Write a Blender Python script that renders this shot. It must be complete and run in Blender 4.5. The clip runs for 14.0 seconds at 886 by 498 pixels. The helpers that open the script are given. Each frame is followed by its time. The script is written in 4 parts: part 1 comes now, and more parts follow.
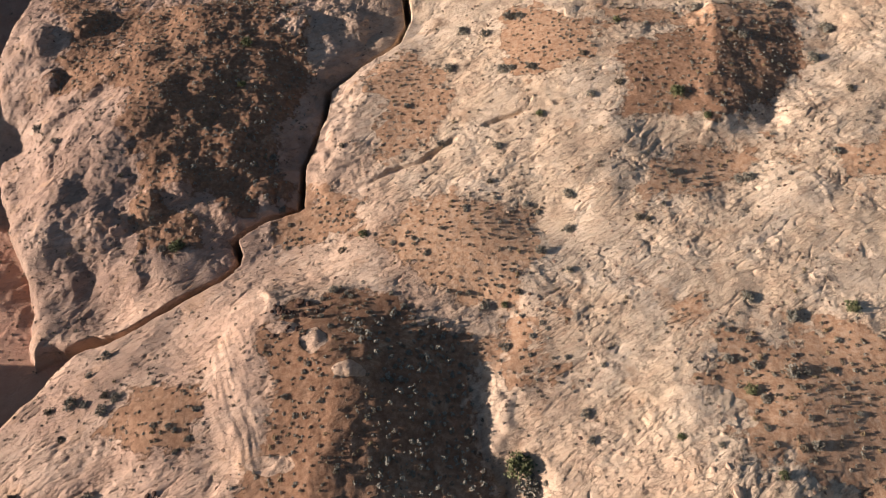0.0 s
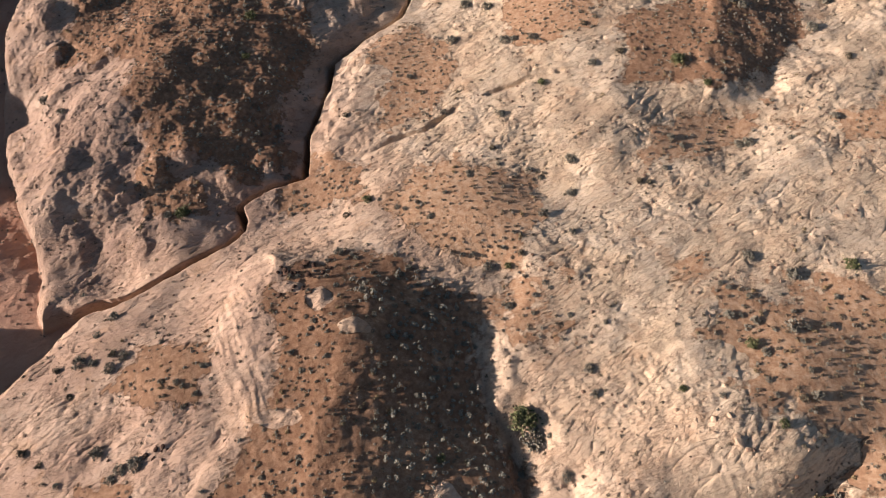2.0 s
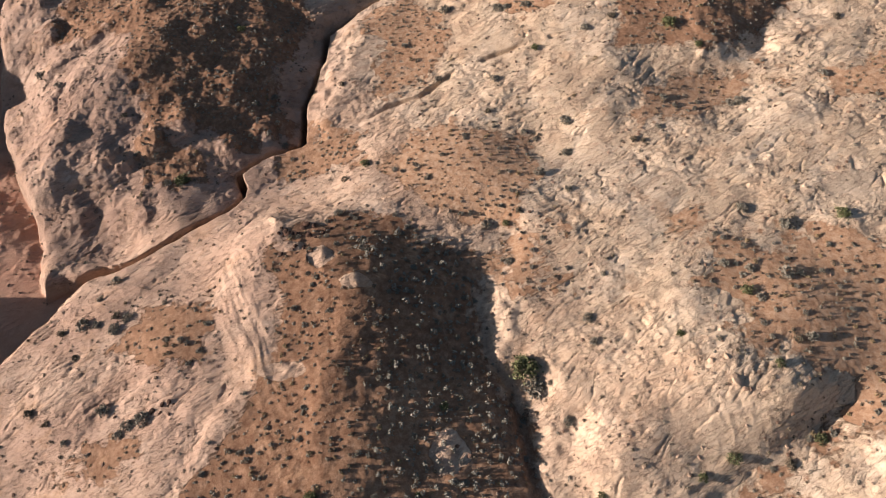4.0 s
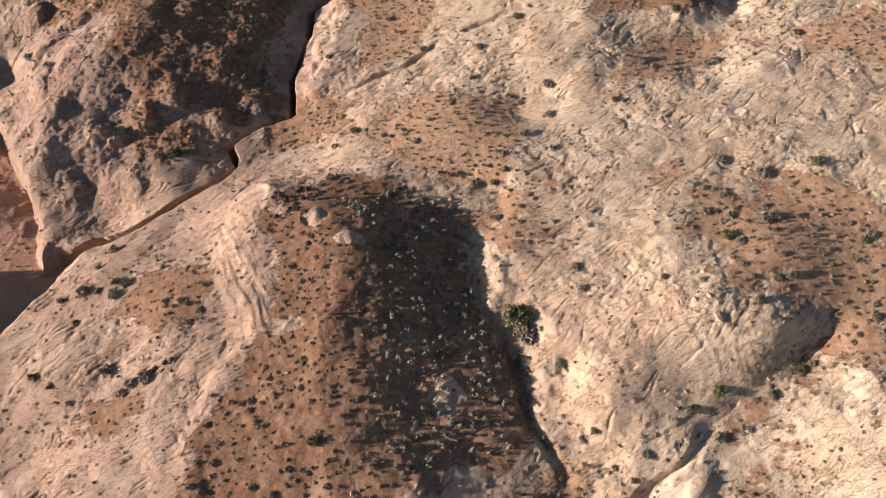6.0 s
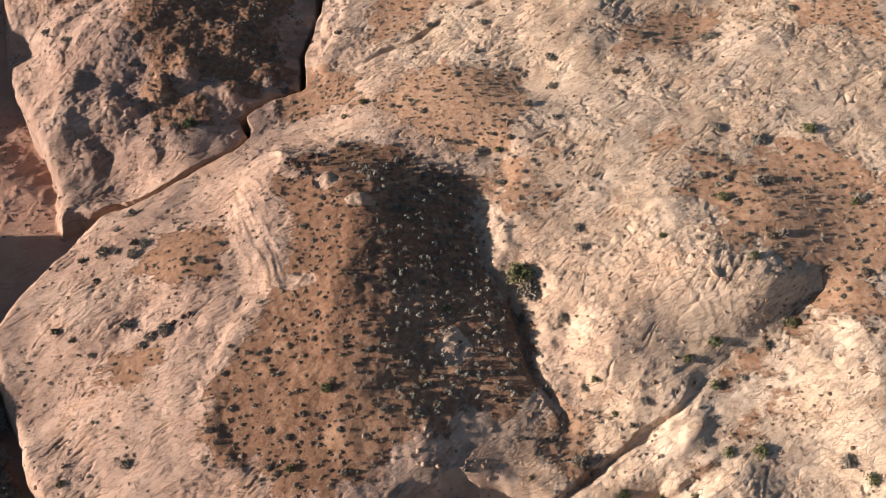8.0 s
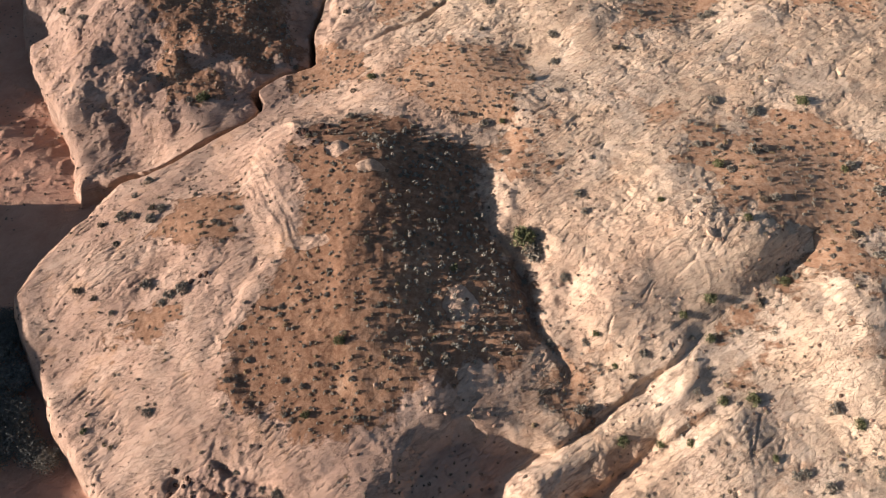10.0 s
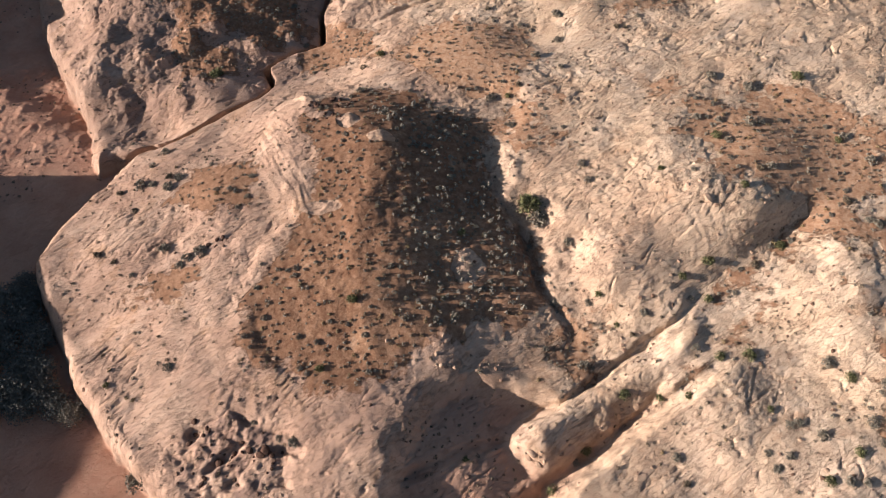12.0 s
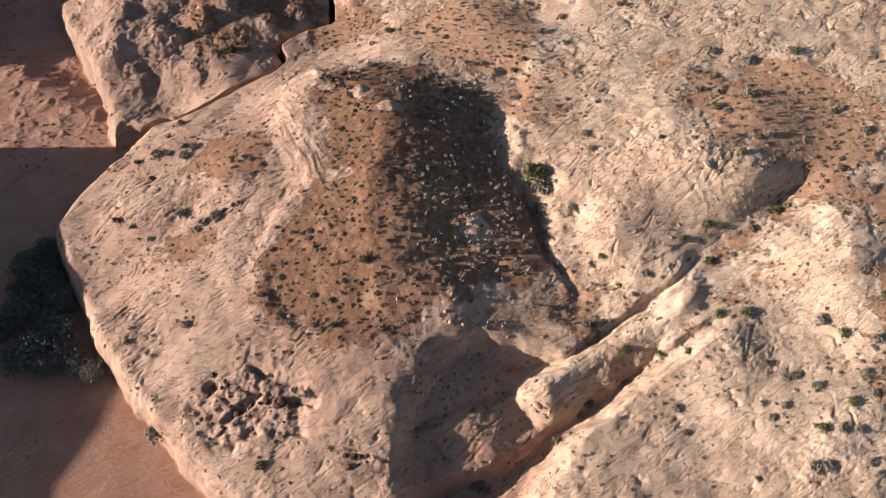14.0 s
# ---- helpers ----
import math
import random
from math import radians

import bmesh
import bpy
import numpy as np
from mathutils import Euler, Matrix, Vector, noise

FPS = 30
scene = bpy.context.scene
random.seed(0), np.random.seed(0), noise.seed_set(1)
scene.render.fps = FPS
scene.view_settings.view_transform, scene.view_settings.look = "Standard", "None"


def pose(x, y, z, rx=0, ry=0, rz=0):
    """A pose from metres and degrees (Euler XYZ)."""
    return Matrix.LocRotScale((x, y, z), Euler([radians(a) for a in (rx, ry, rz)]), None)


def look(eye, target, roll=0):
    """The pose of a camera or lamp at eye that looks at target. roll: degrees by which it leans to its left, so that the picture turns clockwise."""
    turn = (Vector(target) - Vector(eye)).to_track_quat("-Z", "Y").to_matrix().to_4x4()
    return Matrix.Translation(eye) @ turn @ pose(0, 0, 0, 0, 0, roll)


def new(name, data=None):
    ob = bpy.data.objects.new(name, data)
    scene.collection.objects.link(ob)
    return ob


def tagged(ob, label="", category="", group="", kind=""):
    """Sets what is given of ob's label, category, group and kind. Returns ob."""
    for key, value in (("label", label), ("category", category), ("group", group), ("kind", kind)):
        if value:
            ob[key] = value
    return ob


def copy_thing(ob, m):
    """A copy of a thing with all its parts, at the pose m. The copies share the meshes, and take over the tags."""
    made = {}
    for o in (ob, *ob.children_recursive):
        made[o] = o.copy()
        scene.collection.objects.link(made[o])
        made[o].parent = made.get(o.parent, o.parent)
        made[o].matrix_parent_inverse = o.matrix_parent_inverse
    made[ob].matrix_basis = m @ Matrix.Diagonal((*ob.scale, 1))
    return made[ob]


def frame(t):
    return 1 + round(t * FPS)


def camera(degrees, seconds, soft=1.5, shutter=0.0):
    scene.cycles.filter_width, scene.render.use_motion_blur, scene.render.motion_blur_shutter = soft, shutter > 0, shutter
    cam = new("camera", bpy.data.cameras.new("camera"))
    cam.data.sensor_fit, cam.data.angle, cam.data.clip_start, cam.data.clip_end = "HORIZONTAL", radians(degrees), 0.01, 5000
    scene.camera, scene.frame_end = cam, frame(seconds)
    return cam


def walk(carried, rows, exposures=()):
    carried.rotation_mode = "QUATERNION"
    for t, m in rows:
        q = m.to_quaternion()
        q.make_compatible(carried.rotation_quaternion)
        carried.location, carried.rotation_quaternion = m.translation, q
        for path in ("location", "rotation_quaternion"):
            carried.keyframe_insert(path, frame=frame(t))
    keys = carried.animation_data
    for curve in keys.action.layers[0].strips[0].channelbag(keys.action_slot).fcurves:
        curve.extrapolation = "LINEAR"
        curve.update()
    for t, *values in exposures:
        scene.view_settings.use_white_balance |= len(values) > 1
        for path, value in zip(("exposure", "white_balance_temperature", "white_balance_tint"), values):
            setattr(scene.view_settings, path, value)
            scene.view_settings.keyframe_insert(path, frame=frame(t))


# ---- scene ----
cam = camera(65.3, 14.0, soft=0.5)
METRES, EYE, TILT, LEAN, TURN = 40.0, 80.0, -59.0, 0.0, 0.0
ROWS = [
    (0.0, 0.0, 0.0, 0.0, 0.0, 0.0, -0.0),
    (0.5, -0.0027, -0.007, -0.0315, -0.01, 0.03, 0.01),
    (1.0, -0.0054, -0.0129, -0.0628, -0.02, 0.04, 0.04),
    (1.5, -0.0095, -0.0187, -0.0939, -0.04, 0.04, 0.08),
    (2.0, -0.0141, -0.0247, -0.1249, -0.04, 0.03, 0.13),
    (2.5, -0.0183, -0.0303, -0.1566, -0.01, 0.02, 0.21),
    (3.0, -0.0229, -0.0368, -0.1891, 0.0, -0.01, 0.28),
    (5.5, -0.0459, -0.0973, -0.3595, -1.62, -0.06, 2.86),
    (6.0, -0.0531, -0.1168, -0.3916, -1.7, -0.07, 2.93),
    (6.5, -0.0595, -0.1373, -0.4219, -1.7, -0.08, 2.91),
    (7.0, -0.0667, -0.1584, -0.4516, -1.69, -0.1, 2.89),
    (7.5, -0.0749, -0.1798, -0.4823, -1.71, -0.09, 2.86),
    (8.0, -0.0837, -0.2018, -0.512, -1.72, -0.09, 2.84),
    (10.5, -0.1289, -0.3104, -0.6601, -1.88, 0.06, 2.62),
    (11.0, -0.1384, -0.3311, -0.687, -1.9, 0.08, 2.57),
    (11.5, -0.1479, -0.351, -0.7155, -1.93, 0.08, 2.52),
    (12.0, -0.1572, -0.3706, -0.7437, -1.94, 0.06, 2.48),
    (12.5, -0.1665, -0.3902, -0.7715, -1.94, 0.04, 2.44),
    (13.0, -0.1753, -0.4095, -0.7988, -1.96, 0.01, 2.41),
    (13.5, -0.1844, -0.4286, -0.8262, -1.98, -0.04, 2.39),
    (14.0, -0.1932, -0.4467, -0.8537, -1.99, -0.06, 2.34),
]
walk(cam, [(t, pose(0, 0, EYE, TILT, LEAN, TURN) @ pose(METRES * x, METRES * y, METRES * z, 90 + pitch, roll, yaw)) for t, x, y, z, yaw, pitch, roll in ROWS],
     exposures=[(0.0, 1.15, 6500, 12.5), (14.0, 1.23, 6500, 15.0)])

# ---- world, sun, exposure ----
SUN_EL, SUN_AZ = radians(13.2), radians(2.5)      # the light travels along +x, a little to +y
world = bpy.data.worlds.new("sky")
scene.world = world
world.use_nodes = True
sky = world.node_tree.nodes.new("ShaderNodeTexSky")
sky.sky_type, sky.sun_disc = "NISHITA", False
sky.sun_elevation, sky.sun_rotation = SUN_EL, radians(270.0)
sky.altitude, sky.air_density, sky.dust_density = 1300.0, 1.0, 2.5
backing = world.node_tree.nodes["Background"]
backing.inputs["Strength"].default_value = 0.05
world.node_tree.links.new(sky.outputs[0], backing.inputs["Color"])
sun = new("sun", bpy.data.lights.new("sun", "SUN"))
sun.data.energy, sun.data.angle, sun.data.color = 5.0, radians(0.55), (1.0, 0.86, 0.755)
sun.matrix_world = look((0, 0, 0), (math.cos(SUN_AZ) * math.cos(SUN_EL), math.sin(SUN_AZ) * math.cos(SUN_EL), -math.sin(SUN_EL)))

# ---- terrain shape ----
def smooth(a, b, v):
    u = np.clip((v - a) / (b - a), 0.0, 1.0)
    return u * u * (3 - 2 * u)


TABLE = np.random.RandomState(7).permutation(4096).astype(np.int32)
ANGLES = np.random.RandomState(8).rand(4096) * 2 * np.pi
GX, GY = np.cos(ANGLES), np.sin(ANGLES)


def grain(x, y, seed=0):
    """Gradient noise, about -0.7 to 0.7, of cell size 1."""
    xi, yi = np.floor(x).astype(np.int32), np.floor(y).astype(np.int32)
    fx, fy = x - xi, y - yi
    u, v = fx * fx * fx * (fx * (fx * 6 - 15) + 10), fy * fy * fy * (fy * (fy * 6 - 15) + 10)

    def corner(i, j):
        k = TABLE[(column[i] + yi + j) & 4095]
        return GX[k] * (fx - i) + GY[k] * (fy - j)
    column = [TABLE[(xi + i + seed * 131) & 4095] for i in (0, 1)]
    a = corner(0, 0) * (1 - u) + corner(1, 0) * u
    b = corner(0, 1) * (1 - u) + corner(1, 1) * u
    return a * (1 - v) + b * v


def layers(x, y, size, count, seed=0, gain=0.5):
    """Several octaves of grain; size: the largest cell in metres."""
    total, amp = 0.0, 1.0
    for i in range(count):
        total = total + amp * grain(x / size, y / size, seed + i)
        size, amp = size * 0.5, amp * gain
    return total


def near_line(x, y, line, reach=30.0):
    """Distance to a polyline, the way along it (0 to 1), and the side (positive: to its left); far off it is only called far."""
    best, along, side = np.full(x.shape, 1e3), np.zeros(x.shape), np.zeros(x.shape)
    near = np.ones(x.shape, bool)
    for values, k in ((x, 0), (y, 1)):
        near &= (values > min(p[k] for p in line) - reach) & (values < max(p[k] for p in line) + reach)
    px, py = x[near], y[near]
    d_best, d_along, d_side = np.full(px.shape, 1e3), np.zeros(px.shape), np.zeros(px.shape)
    lengths = [math.dist(p, q) for p, q in zip(line, line[1:])]
    done, whole = 0.0, sum(lengths)
    for (ax, ay), (bx, by), n in zip(line, line[1:], lengths):
        ux, uy = (bx - ax) / n, (by - ay) / n
        s = np.clip((px - ax) * ux + (py - ay) * uy, 0, n)
        d = np.hypot(px - ax - s * ux, py - ay - s * uy)
        hit = d < d_best
        d_best[hit] = d[hit]
        d_along[hit] = ((done + s) / whole)[hit]
        d_side[hit] = (ux * (py - ay) - uy * (px - ax))[hit]
        done += n
    best[near], along[near], side[near] = d_best, d_along, np.sign(d_side)
    return best, along, side


def inside(x, y, ring, reach=12.0):
    """Signed distance to a closed ring, positive inside."""
    d = near_line(x, y, ring + ring[:1], reach)[0]
    flag = np.zeros(x.shape, bool)
    for (ax, ay), (bx, by) in zip(ring, ring[1:] + ring[:1]):
        if ay != by:
            flag ^= ((ay > y) != (by > y)) & (x < (bx - ax) * (y - ay) / (by - ay) + ax)
    return np.where(flag, d, -d)


def mound(x, y, cx, cy, rx, ry, turn=0.0):
    c, s = math.cos(radians(turn)), math.sin(radians(turn))
    u, v = (c * (x - cx) + s * (y - cy)) / rx, (c * (y - cy) - s * (x - cx)) / ry
    return np.exp(-0.5 * (u * u + v * v))


SWELLS = []


def swell(what, cx, cy, rx, ry, turn, h):
    """A broad rise (or, with h below zero, a hollow) of the rock."""
    SWELLS.append((cx, cy, rx, ry, turn, h))


swell("main_dome", -15, 14, 11, 22, 0, 2.03)
swell("dome_south", -14, 8, 7, 8, 0, 0.15)
swell("west_bench", -38, 8, 11, 14, 0, 0.98)
swell("bench_north", -38, 28, 8, 6, 30, 1.07)
swell("gully_trough", 4, 24, 4.5, 14, -14, 0.12)
swell("basin", 3, -14, 9, 7, 20, -0.64)
swell("pothole_dome", 30, 16, 8, 6, 0, 2.10)
swell("plateau", 40, 23, 11, 8, 0, 1.61)
swell("east_knob", 46, 3, 8, 7, 0, 1.35)
swell("south_east_rock", 32, -21, 15, 9, 20, 0.89)
swell("east_trough", 34, 8, 8, 3.5, 28, -1.28)
swell("fin", 17, -6, 12, 3, 28, -1.80)
swell("soil_hill", 38, 77, 11, 8, 0, 2.11)
swell("left_dome", -46, 75, 7, 8, 0, 3.99)
swell("left_ridge", -57, 79, 9, 4.5, 20, -0.87)
swell("shade_trough", -29, 74, 10, 14, 0, -0.65)
swell("left_toe", -58, 57, 6, 9, 20, 2.17)
swell("left_dip", -45, 46, 10, 5, 20, -1.92)
swell("orange_flat", 3, 48, 9, 6, 0, 0.59)
swell("far_hollow", 37, 62, 8, 5, 0, -0.80)
swell("far_knob", 22, 61, 6, 6, 0, 1.20)
swell("north_west_dome", -71, 95, 8, 9, 0, 3.69)
swell("east_shelf", 56, 48, 10, 12, 0, 0.49)
swell("small_dip", 14, 53, 5, 4, 0, -1.55)
swell("west_fall", -74, 62, 9, 30, 0, -1.41)
swell("south_west_shoulder", -29, -10, 9, 7, 0, 0.22)
swell("south_nose", -14, -13, 5, 5, 0, 0.92)
swell("mid_north", -8, 94, 10, 9, 0, -2.11)
swell("north_east", 30, 98, 25, 10, 0, 0.06)
swell("slot_bank", -22, 52, 9, 6, 30, -3.10)
swell("mid_swell", 18, 30, 8, 8, 0, -0.18)
swell("east_swell", 44, 40, 9, 7, 0, 0.24)
swell("rise", -57, 72, 5, 5, 0, 2.12)
swell("hollow", -6, 69, 9, 9, 0, -1.48)
swell("rise", -11, 30, 3.6, 3.6, 0, 2.10)
swell("rise", -4, 15, 3.6, 3.6, 0, 1.33)
swell("rise", -33, 23, 3.6, 3.6, 0, 1.42)
swell("hollow", 58, 82, 9, 9, 0, -1.20)
swell("rise", -49, 67, 3.6, 3.6, 0, 1.58)
swell("rise", -47, 91, 9, 9, 0, 1.93)
swell("hollow", 35, -8, 5, 5, 0, -1.66)
swell("hollow", -54, 44, 5, 5, 0, -1.80)
swell("hollow", -72, 73, 3.6, 3.6, 0, -2.40)
swell("hollow", 5, -1, 5, 5, 0, -1.47)
swell("hollow", 23, -17, 7, 7, 0, -1.88)
swell("hollow", -64, 62, 3.6, 3.6, 0, -1.32)
swell("rise", 20, 87, 9, 9, 0, 1.40)
swell("hollow", 51, 28, 5, 5, 0, -1.05)
swell("hollow", 32, 26, 3.6, 3.6, 0, -1.12)
swell("hollow", 17, -1, 3.6, 3.6, 0, -1.10)
swell("rise", -26, 33, 3.6, 3.6, 0, 0.92)
swell("rise", 18, 8, 3.6, 3.6, 0, 0.63)
swell("rise", 48, 57, 3.6, 3.6, 0, 0.85)
swell("hollow", 6, 36, 3.6, 3.6, 0, -1.16)
swell("hollow", 9, 19, 3.6, 3.6, 0, -0.86)
swell("rise", -26, 2, 7, 7, 0, 0.96)
swell("hollow", 4, 92, 9, 9, 0, -1.26)
swell("hollow", -53, 17, 3.6, 3.6, 0, -0.90)
swell("hollow", -35, 36, 5, 5, 0, -0.76)
swell("rise", 23, 1, 3.6, 3.6, 0, 0.69)
swell("rise", -26, 23, 3.6, 3.6, 0, 0.73)
swell("rise", -20, 10, 3.6, 3.6, 0, 0.76)
swell("hollow", 44, 61, 6, 4, 0, -1.7)
swell("hollow", -46, 42, 4, 3, 20, -1.5)
swell("rise", -31.5, 14, 4, 4, 0, 1.0)
swell("hollow", 39.4, 9.6, 2.5, 2, 30, -0.8)
swell("rise", 29.4, 16.6, 3, 2.4, 0, 0.5)
swell("rise", -49, 15, 4.2, 4.2, 0, 0.68)
swell("rise", 13, 13, 4.2, 4.2, 0, 0.34)
swell("rise", -18, -3, 4.2, 4.2, 0, 0.41)
swell("hollow", -56, 36, 4.2, 4.2, 0, -0.32)
swell("rise", -10, -10, 4.2, 4.2, 0, 0.28)
swell("hollow", 35, 75, 4.2, 4.2, 0, -0.91)
swell("rise", -25, 27, 4.2, 4.2, 0, 0.57)
swell("rise", -0, 10, 4.2, 4.2, 0, 0.41)
swell("rise", 29, 27, 4.2, 4.2, 0, 1.10)
swell("rise", 19, 10, 4.2, 4.2, 0, 0.31)
swell("hollow", 43, 33, 4.2, 4.2, 0, -0.80)
swell("rise", 36.5, 13, 3.5, 2.5, 0, 0.90)
swell("hollow", 59, 41, 4.2, 4.2, 0, -0.41)
swell("hollow", 47, 21, 4.2, 4.2, 0, -0.45)
swell("hollow", -46, 6, 4.2, 4.2, 0, -0.75)
swell("rise", 27, -11, 4.2, 4.2, 0, 0.56)
swell("rise", 42, 1, 4.2, 4.2, 0, 1.47)
swell("rise", -2, -14, 4.2, 4.2, 0, 1.65)
swell("rise", 27, -18, 4.2, 4.2, 0, 0.74)
swell("rise", 36, -17, 4.2, 4.2, 0, 0.56)
swell("hollow", -50, 6, 4.2, 4.2, 0, -1.20)
swell("hollow", -45, 42, 4.2, 4.2, 0, -1.57)
swell("hollow", -38, 44, 4.2, 4.2, 0, -1.41)
swell("hollow", -57, 43, 4.2, 4.2, 0, -0.93)
swell("hollow", -53, 9, 4.2, 4.2, 0, -0.69)
swell("hollow", -41, -8, 4.2, 4.2, 0, -0.52)
swell("hollow", -47, 68, 4.2, 4.2, 0, -1.24)
swell("rise", -41, 45, 4.2, 4.2, 0, 1.77)
swell("rise", -38, 48, 4.2, 4.2, 0, 0.52)
PLANE = (1.82, 0.0823, -0.0361)
SLOT = [(-52.6, 32.4), (-50, 34.6), (-47, 36.4), (-44.2, 36.8), (-42.3, 37.9), (-39.3, 40.2), (-36.6, 42.2), (-34.2, 43.8), (-31.0, 46.0), (-29.2, 48.4), (-29.0, 49.8), (-30.3, 52.6), (-26.4, 56.0), (-21.2, 58.2),
        (-21.8, 67), (-19.4, 76.4), (-19.4, 83), (-14, 89), (-8.2, 93.6), (-6.2, 99.4), (-7, 106), (-2, 118), (-6, 140)]
FLOOR_RING = [(-50.2, 35.0), (-51.4, 32.4), (-53.2, 29.2), (-56.2, 25.6), (-58.2, 22), (-59.6, 17.5), (-58.6, 13), (-55.5, 8), (-52.2, 2.5), (-50.4, -1.3), (-46, -6.4), (-43.4, -10.2),
              (-38.4, -15.2), (-34.4, -19.6), (-30, -24), (-24, -34), (-20, -60), (-24, -140), (-86, -140), (-92, -60), (-94, -20),
              (-91, 10), (-88, 30), (-92, 45), (-90, 60), (-94, 90), (-92, 150), (-84, 150), (-80, 104), (-79, 90), (-76.5, 80),
              (-74.6, 72), (-71, 64.6), (-67.8, 58.6), (-63.6, 51.6), (-59.6, 45.4), (-57.4, 39.6), (-56.2, 35.6), (-55.2, 33.6), (-54.0, 34.0), (-52.2, 35.4)]
WEST_STEP = [(-29.4, 44), (-29, 37), (-28.7, 31), (-26.2, 22), (-24.4, 17.3), (-25.5, 12), (-28.1, 9), (-28.6, 3), (-29.5, -3)]
GULLY = [(3, 36), (3.8, 27.5), (4.6, 21), (7.1, 16.7), (8.2, 10.7), (8.6, 6.4), (10.8, 2.6), (13, -1)]
BASIN = [(-1.5, -3.5), (-5.5, -5.2), (-9, -8.6), (-11.4, -12), (-11.4, -16), (-11.5, -23), (-16, -36), (-4, -38), (5.2, -24), (9.6, -18.4), (16.2, -13.4),
         (21.5, -9.6), (21, -6.2), (16.4, -8.2), (10, -11), (6.4, -13.2), (5.3, -12.4), (6.4, -10.6), (9.4, -8.4), (8, -6.6), (4, -5.2)]
CHANNEL = [(-14, -28), (-8, -24), (-1, -22), (5.6, -18.6), (9.4, -16), (12.6, -14), (16, -11.8), (20.5, -9.8), (26, -6.4), (30, -4)]
FIN_GAP = [(5, -9.8), (9, -8.3), (15, -4.7), (20, -1.8), (24, 0.6), (29.2, 5.4), (35, 8.4), (40.5, 12), (45, 15.4)]
FIN_TOP = [(6.4, -11.8), (9.4, -9.9), (16, -7), (23, -3.5), (28, 0.6)]
CRACK = [(-10.8, -16.2), (-7.3, -15), (-1.4, -12.9), (3.6, -11.4)]
FLUTED = [(-26, 37), (-25.4, 31), (-23.6, 25), (-22.4, 20), (-23, 15)]
KNOB_CREST = [(45, 9), (44, 4), (43, -2)]
CRUMBLED = [(-33, -8), (-28, -7), (-22, -9.5), (-20, -12), (-21.5, -16.5), (-27, -18), (-33, -15.5), (-34.5, -11.5)]
SMALL_SLOT = [(-12, 60.4), (-8, 63.2), (-3.3, 64.8), (1.4, 68.4), (8.4, 71.6), (15.2, 73), (22, 74.3)]


def floor_height(x, y):
    return np.clip(-6.0 - 0.064 * (y + 10), -10.6, -5.0) - 0.02 * (x + 55)


def broad(x, y):
    z = PLANE[0] + PLANE[1] * x + PLANE[2] * y
    for *form, h in SWELLS:
        z = z + h * mound(x, y, *form)
    return z


def drop(x, y, line, amount, reach, recover):
    """The ground falls off to the right of a line, and comes back further out."""
    d, a, s = near_line(x, y, line, 80.0)
    d = np.maximum(-s * d + 1.6 * layers(x, y, 6.0, 3, 93), 0)
    return -amount * smooth(0, 0.2, a) * smooth(1, 0.6, a) * smooth(-0.3 * reach, reach, d) * np.exp(-np.maximum(d - reach, 0) / recover)


def steps(x, y):
    """The ledges and breaks that are too sharp for the swells."""
    d, a, s = near_line(x, y, WEST_STEP, 80.0)
    fade = smooth(0, 0.12, a) * smooth(1, 0.8, a)
    z = fade * 1.95 * (smooth(-1.5, 7.0, s * d) * np.exp(-np.maximum(s * d - 5, 0) / 18))
    z = z - 2.6 * smooth(-0.4, 3.6, inside(x, y, BASIN) + 1.1 * layers(x, y, 5.0, 3, 94))
    d, a, s = near_line(x, y, FIN_TOP)
    z = z + 0.9 * np.exp(-(d / 1.2) ** 2) * smooth(1.0, 0.8, a)
    z = z + drop(x, y, KNOB_CREST, 0.8, 3.0, 4.0)  - 1.2 * mound(x, y, 40.5, 11.8, 3.6, 1.5, 30)
    return z


# each side of a slope: along y, the place x and the height z of its upper and its lower edge
DOME_TOP = ((-6, -9.5, 2.8), (-2, -9.5, 3.1), (4, -11.0, 3.75), (10, -11.8, 4.1), (16, -11.8, 4.35), (22, -10.6, 4.35), (26, -10.4, 4.4), (30, -11.4, 4.5), (34, -13.4, 3.5), (38, -15.5, 1.5), (44, -16.5, -0.3))
DOME_FOOT = ((-6, 11.5, 0.4), (-2, 12.2, 0.6), (5, 10.2, 1.05), (9, 9.2, 1.0), (14.6, 8.2, 0.75), (20, 6.0, 0.55), (26, 4.2, 0.6), (32, 3.6, 0.45), (38, 4.4, 0.1), (44, 3.0, -0.2))
LEFT_TOP = ((55, -42, -3.3), (62, -43, -2.3), (68, -42, -1.7), (76, -40.5, -1.6), (86, -42, -1.7), (104, -42, -2.3))
LEFT_FOOT = ((55, -27.6, -5.0), (58, -23.4, -5.2), (67, -22.9, -6.1), (76, -20.6, -6.2), (84, -19.5, -6.1), (90, -14.5, -5.9), (104, -8, -5.6))
HILL_TOP = ((64, 37, 2.6), (70, 40, 3.7), (80, 42, 4.3), (90, 43, 4.1), (97, 43, 3.4))
HILL_FOOT = ((64, 44.5, 1.8), (70, 47.5, 1.7), (75, 51.5, 2.0), (83, 57, 2.0), (90, 57, 2.0), (97, 57, 2.1))


DOME_WEST = ((-6, -21, 1.9), (0, -24.5, 2.0), (7, -26.5, 2.2), (14, -23.6, 2.5), (20, -21.5, 3.1), (27, -22, 3.1), (33, -22.5, 2.9), (38, -22.5, 1.6), (44, -22, -0.4))


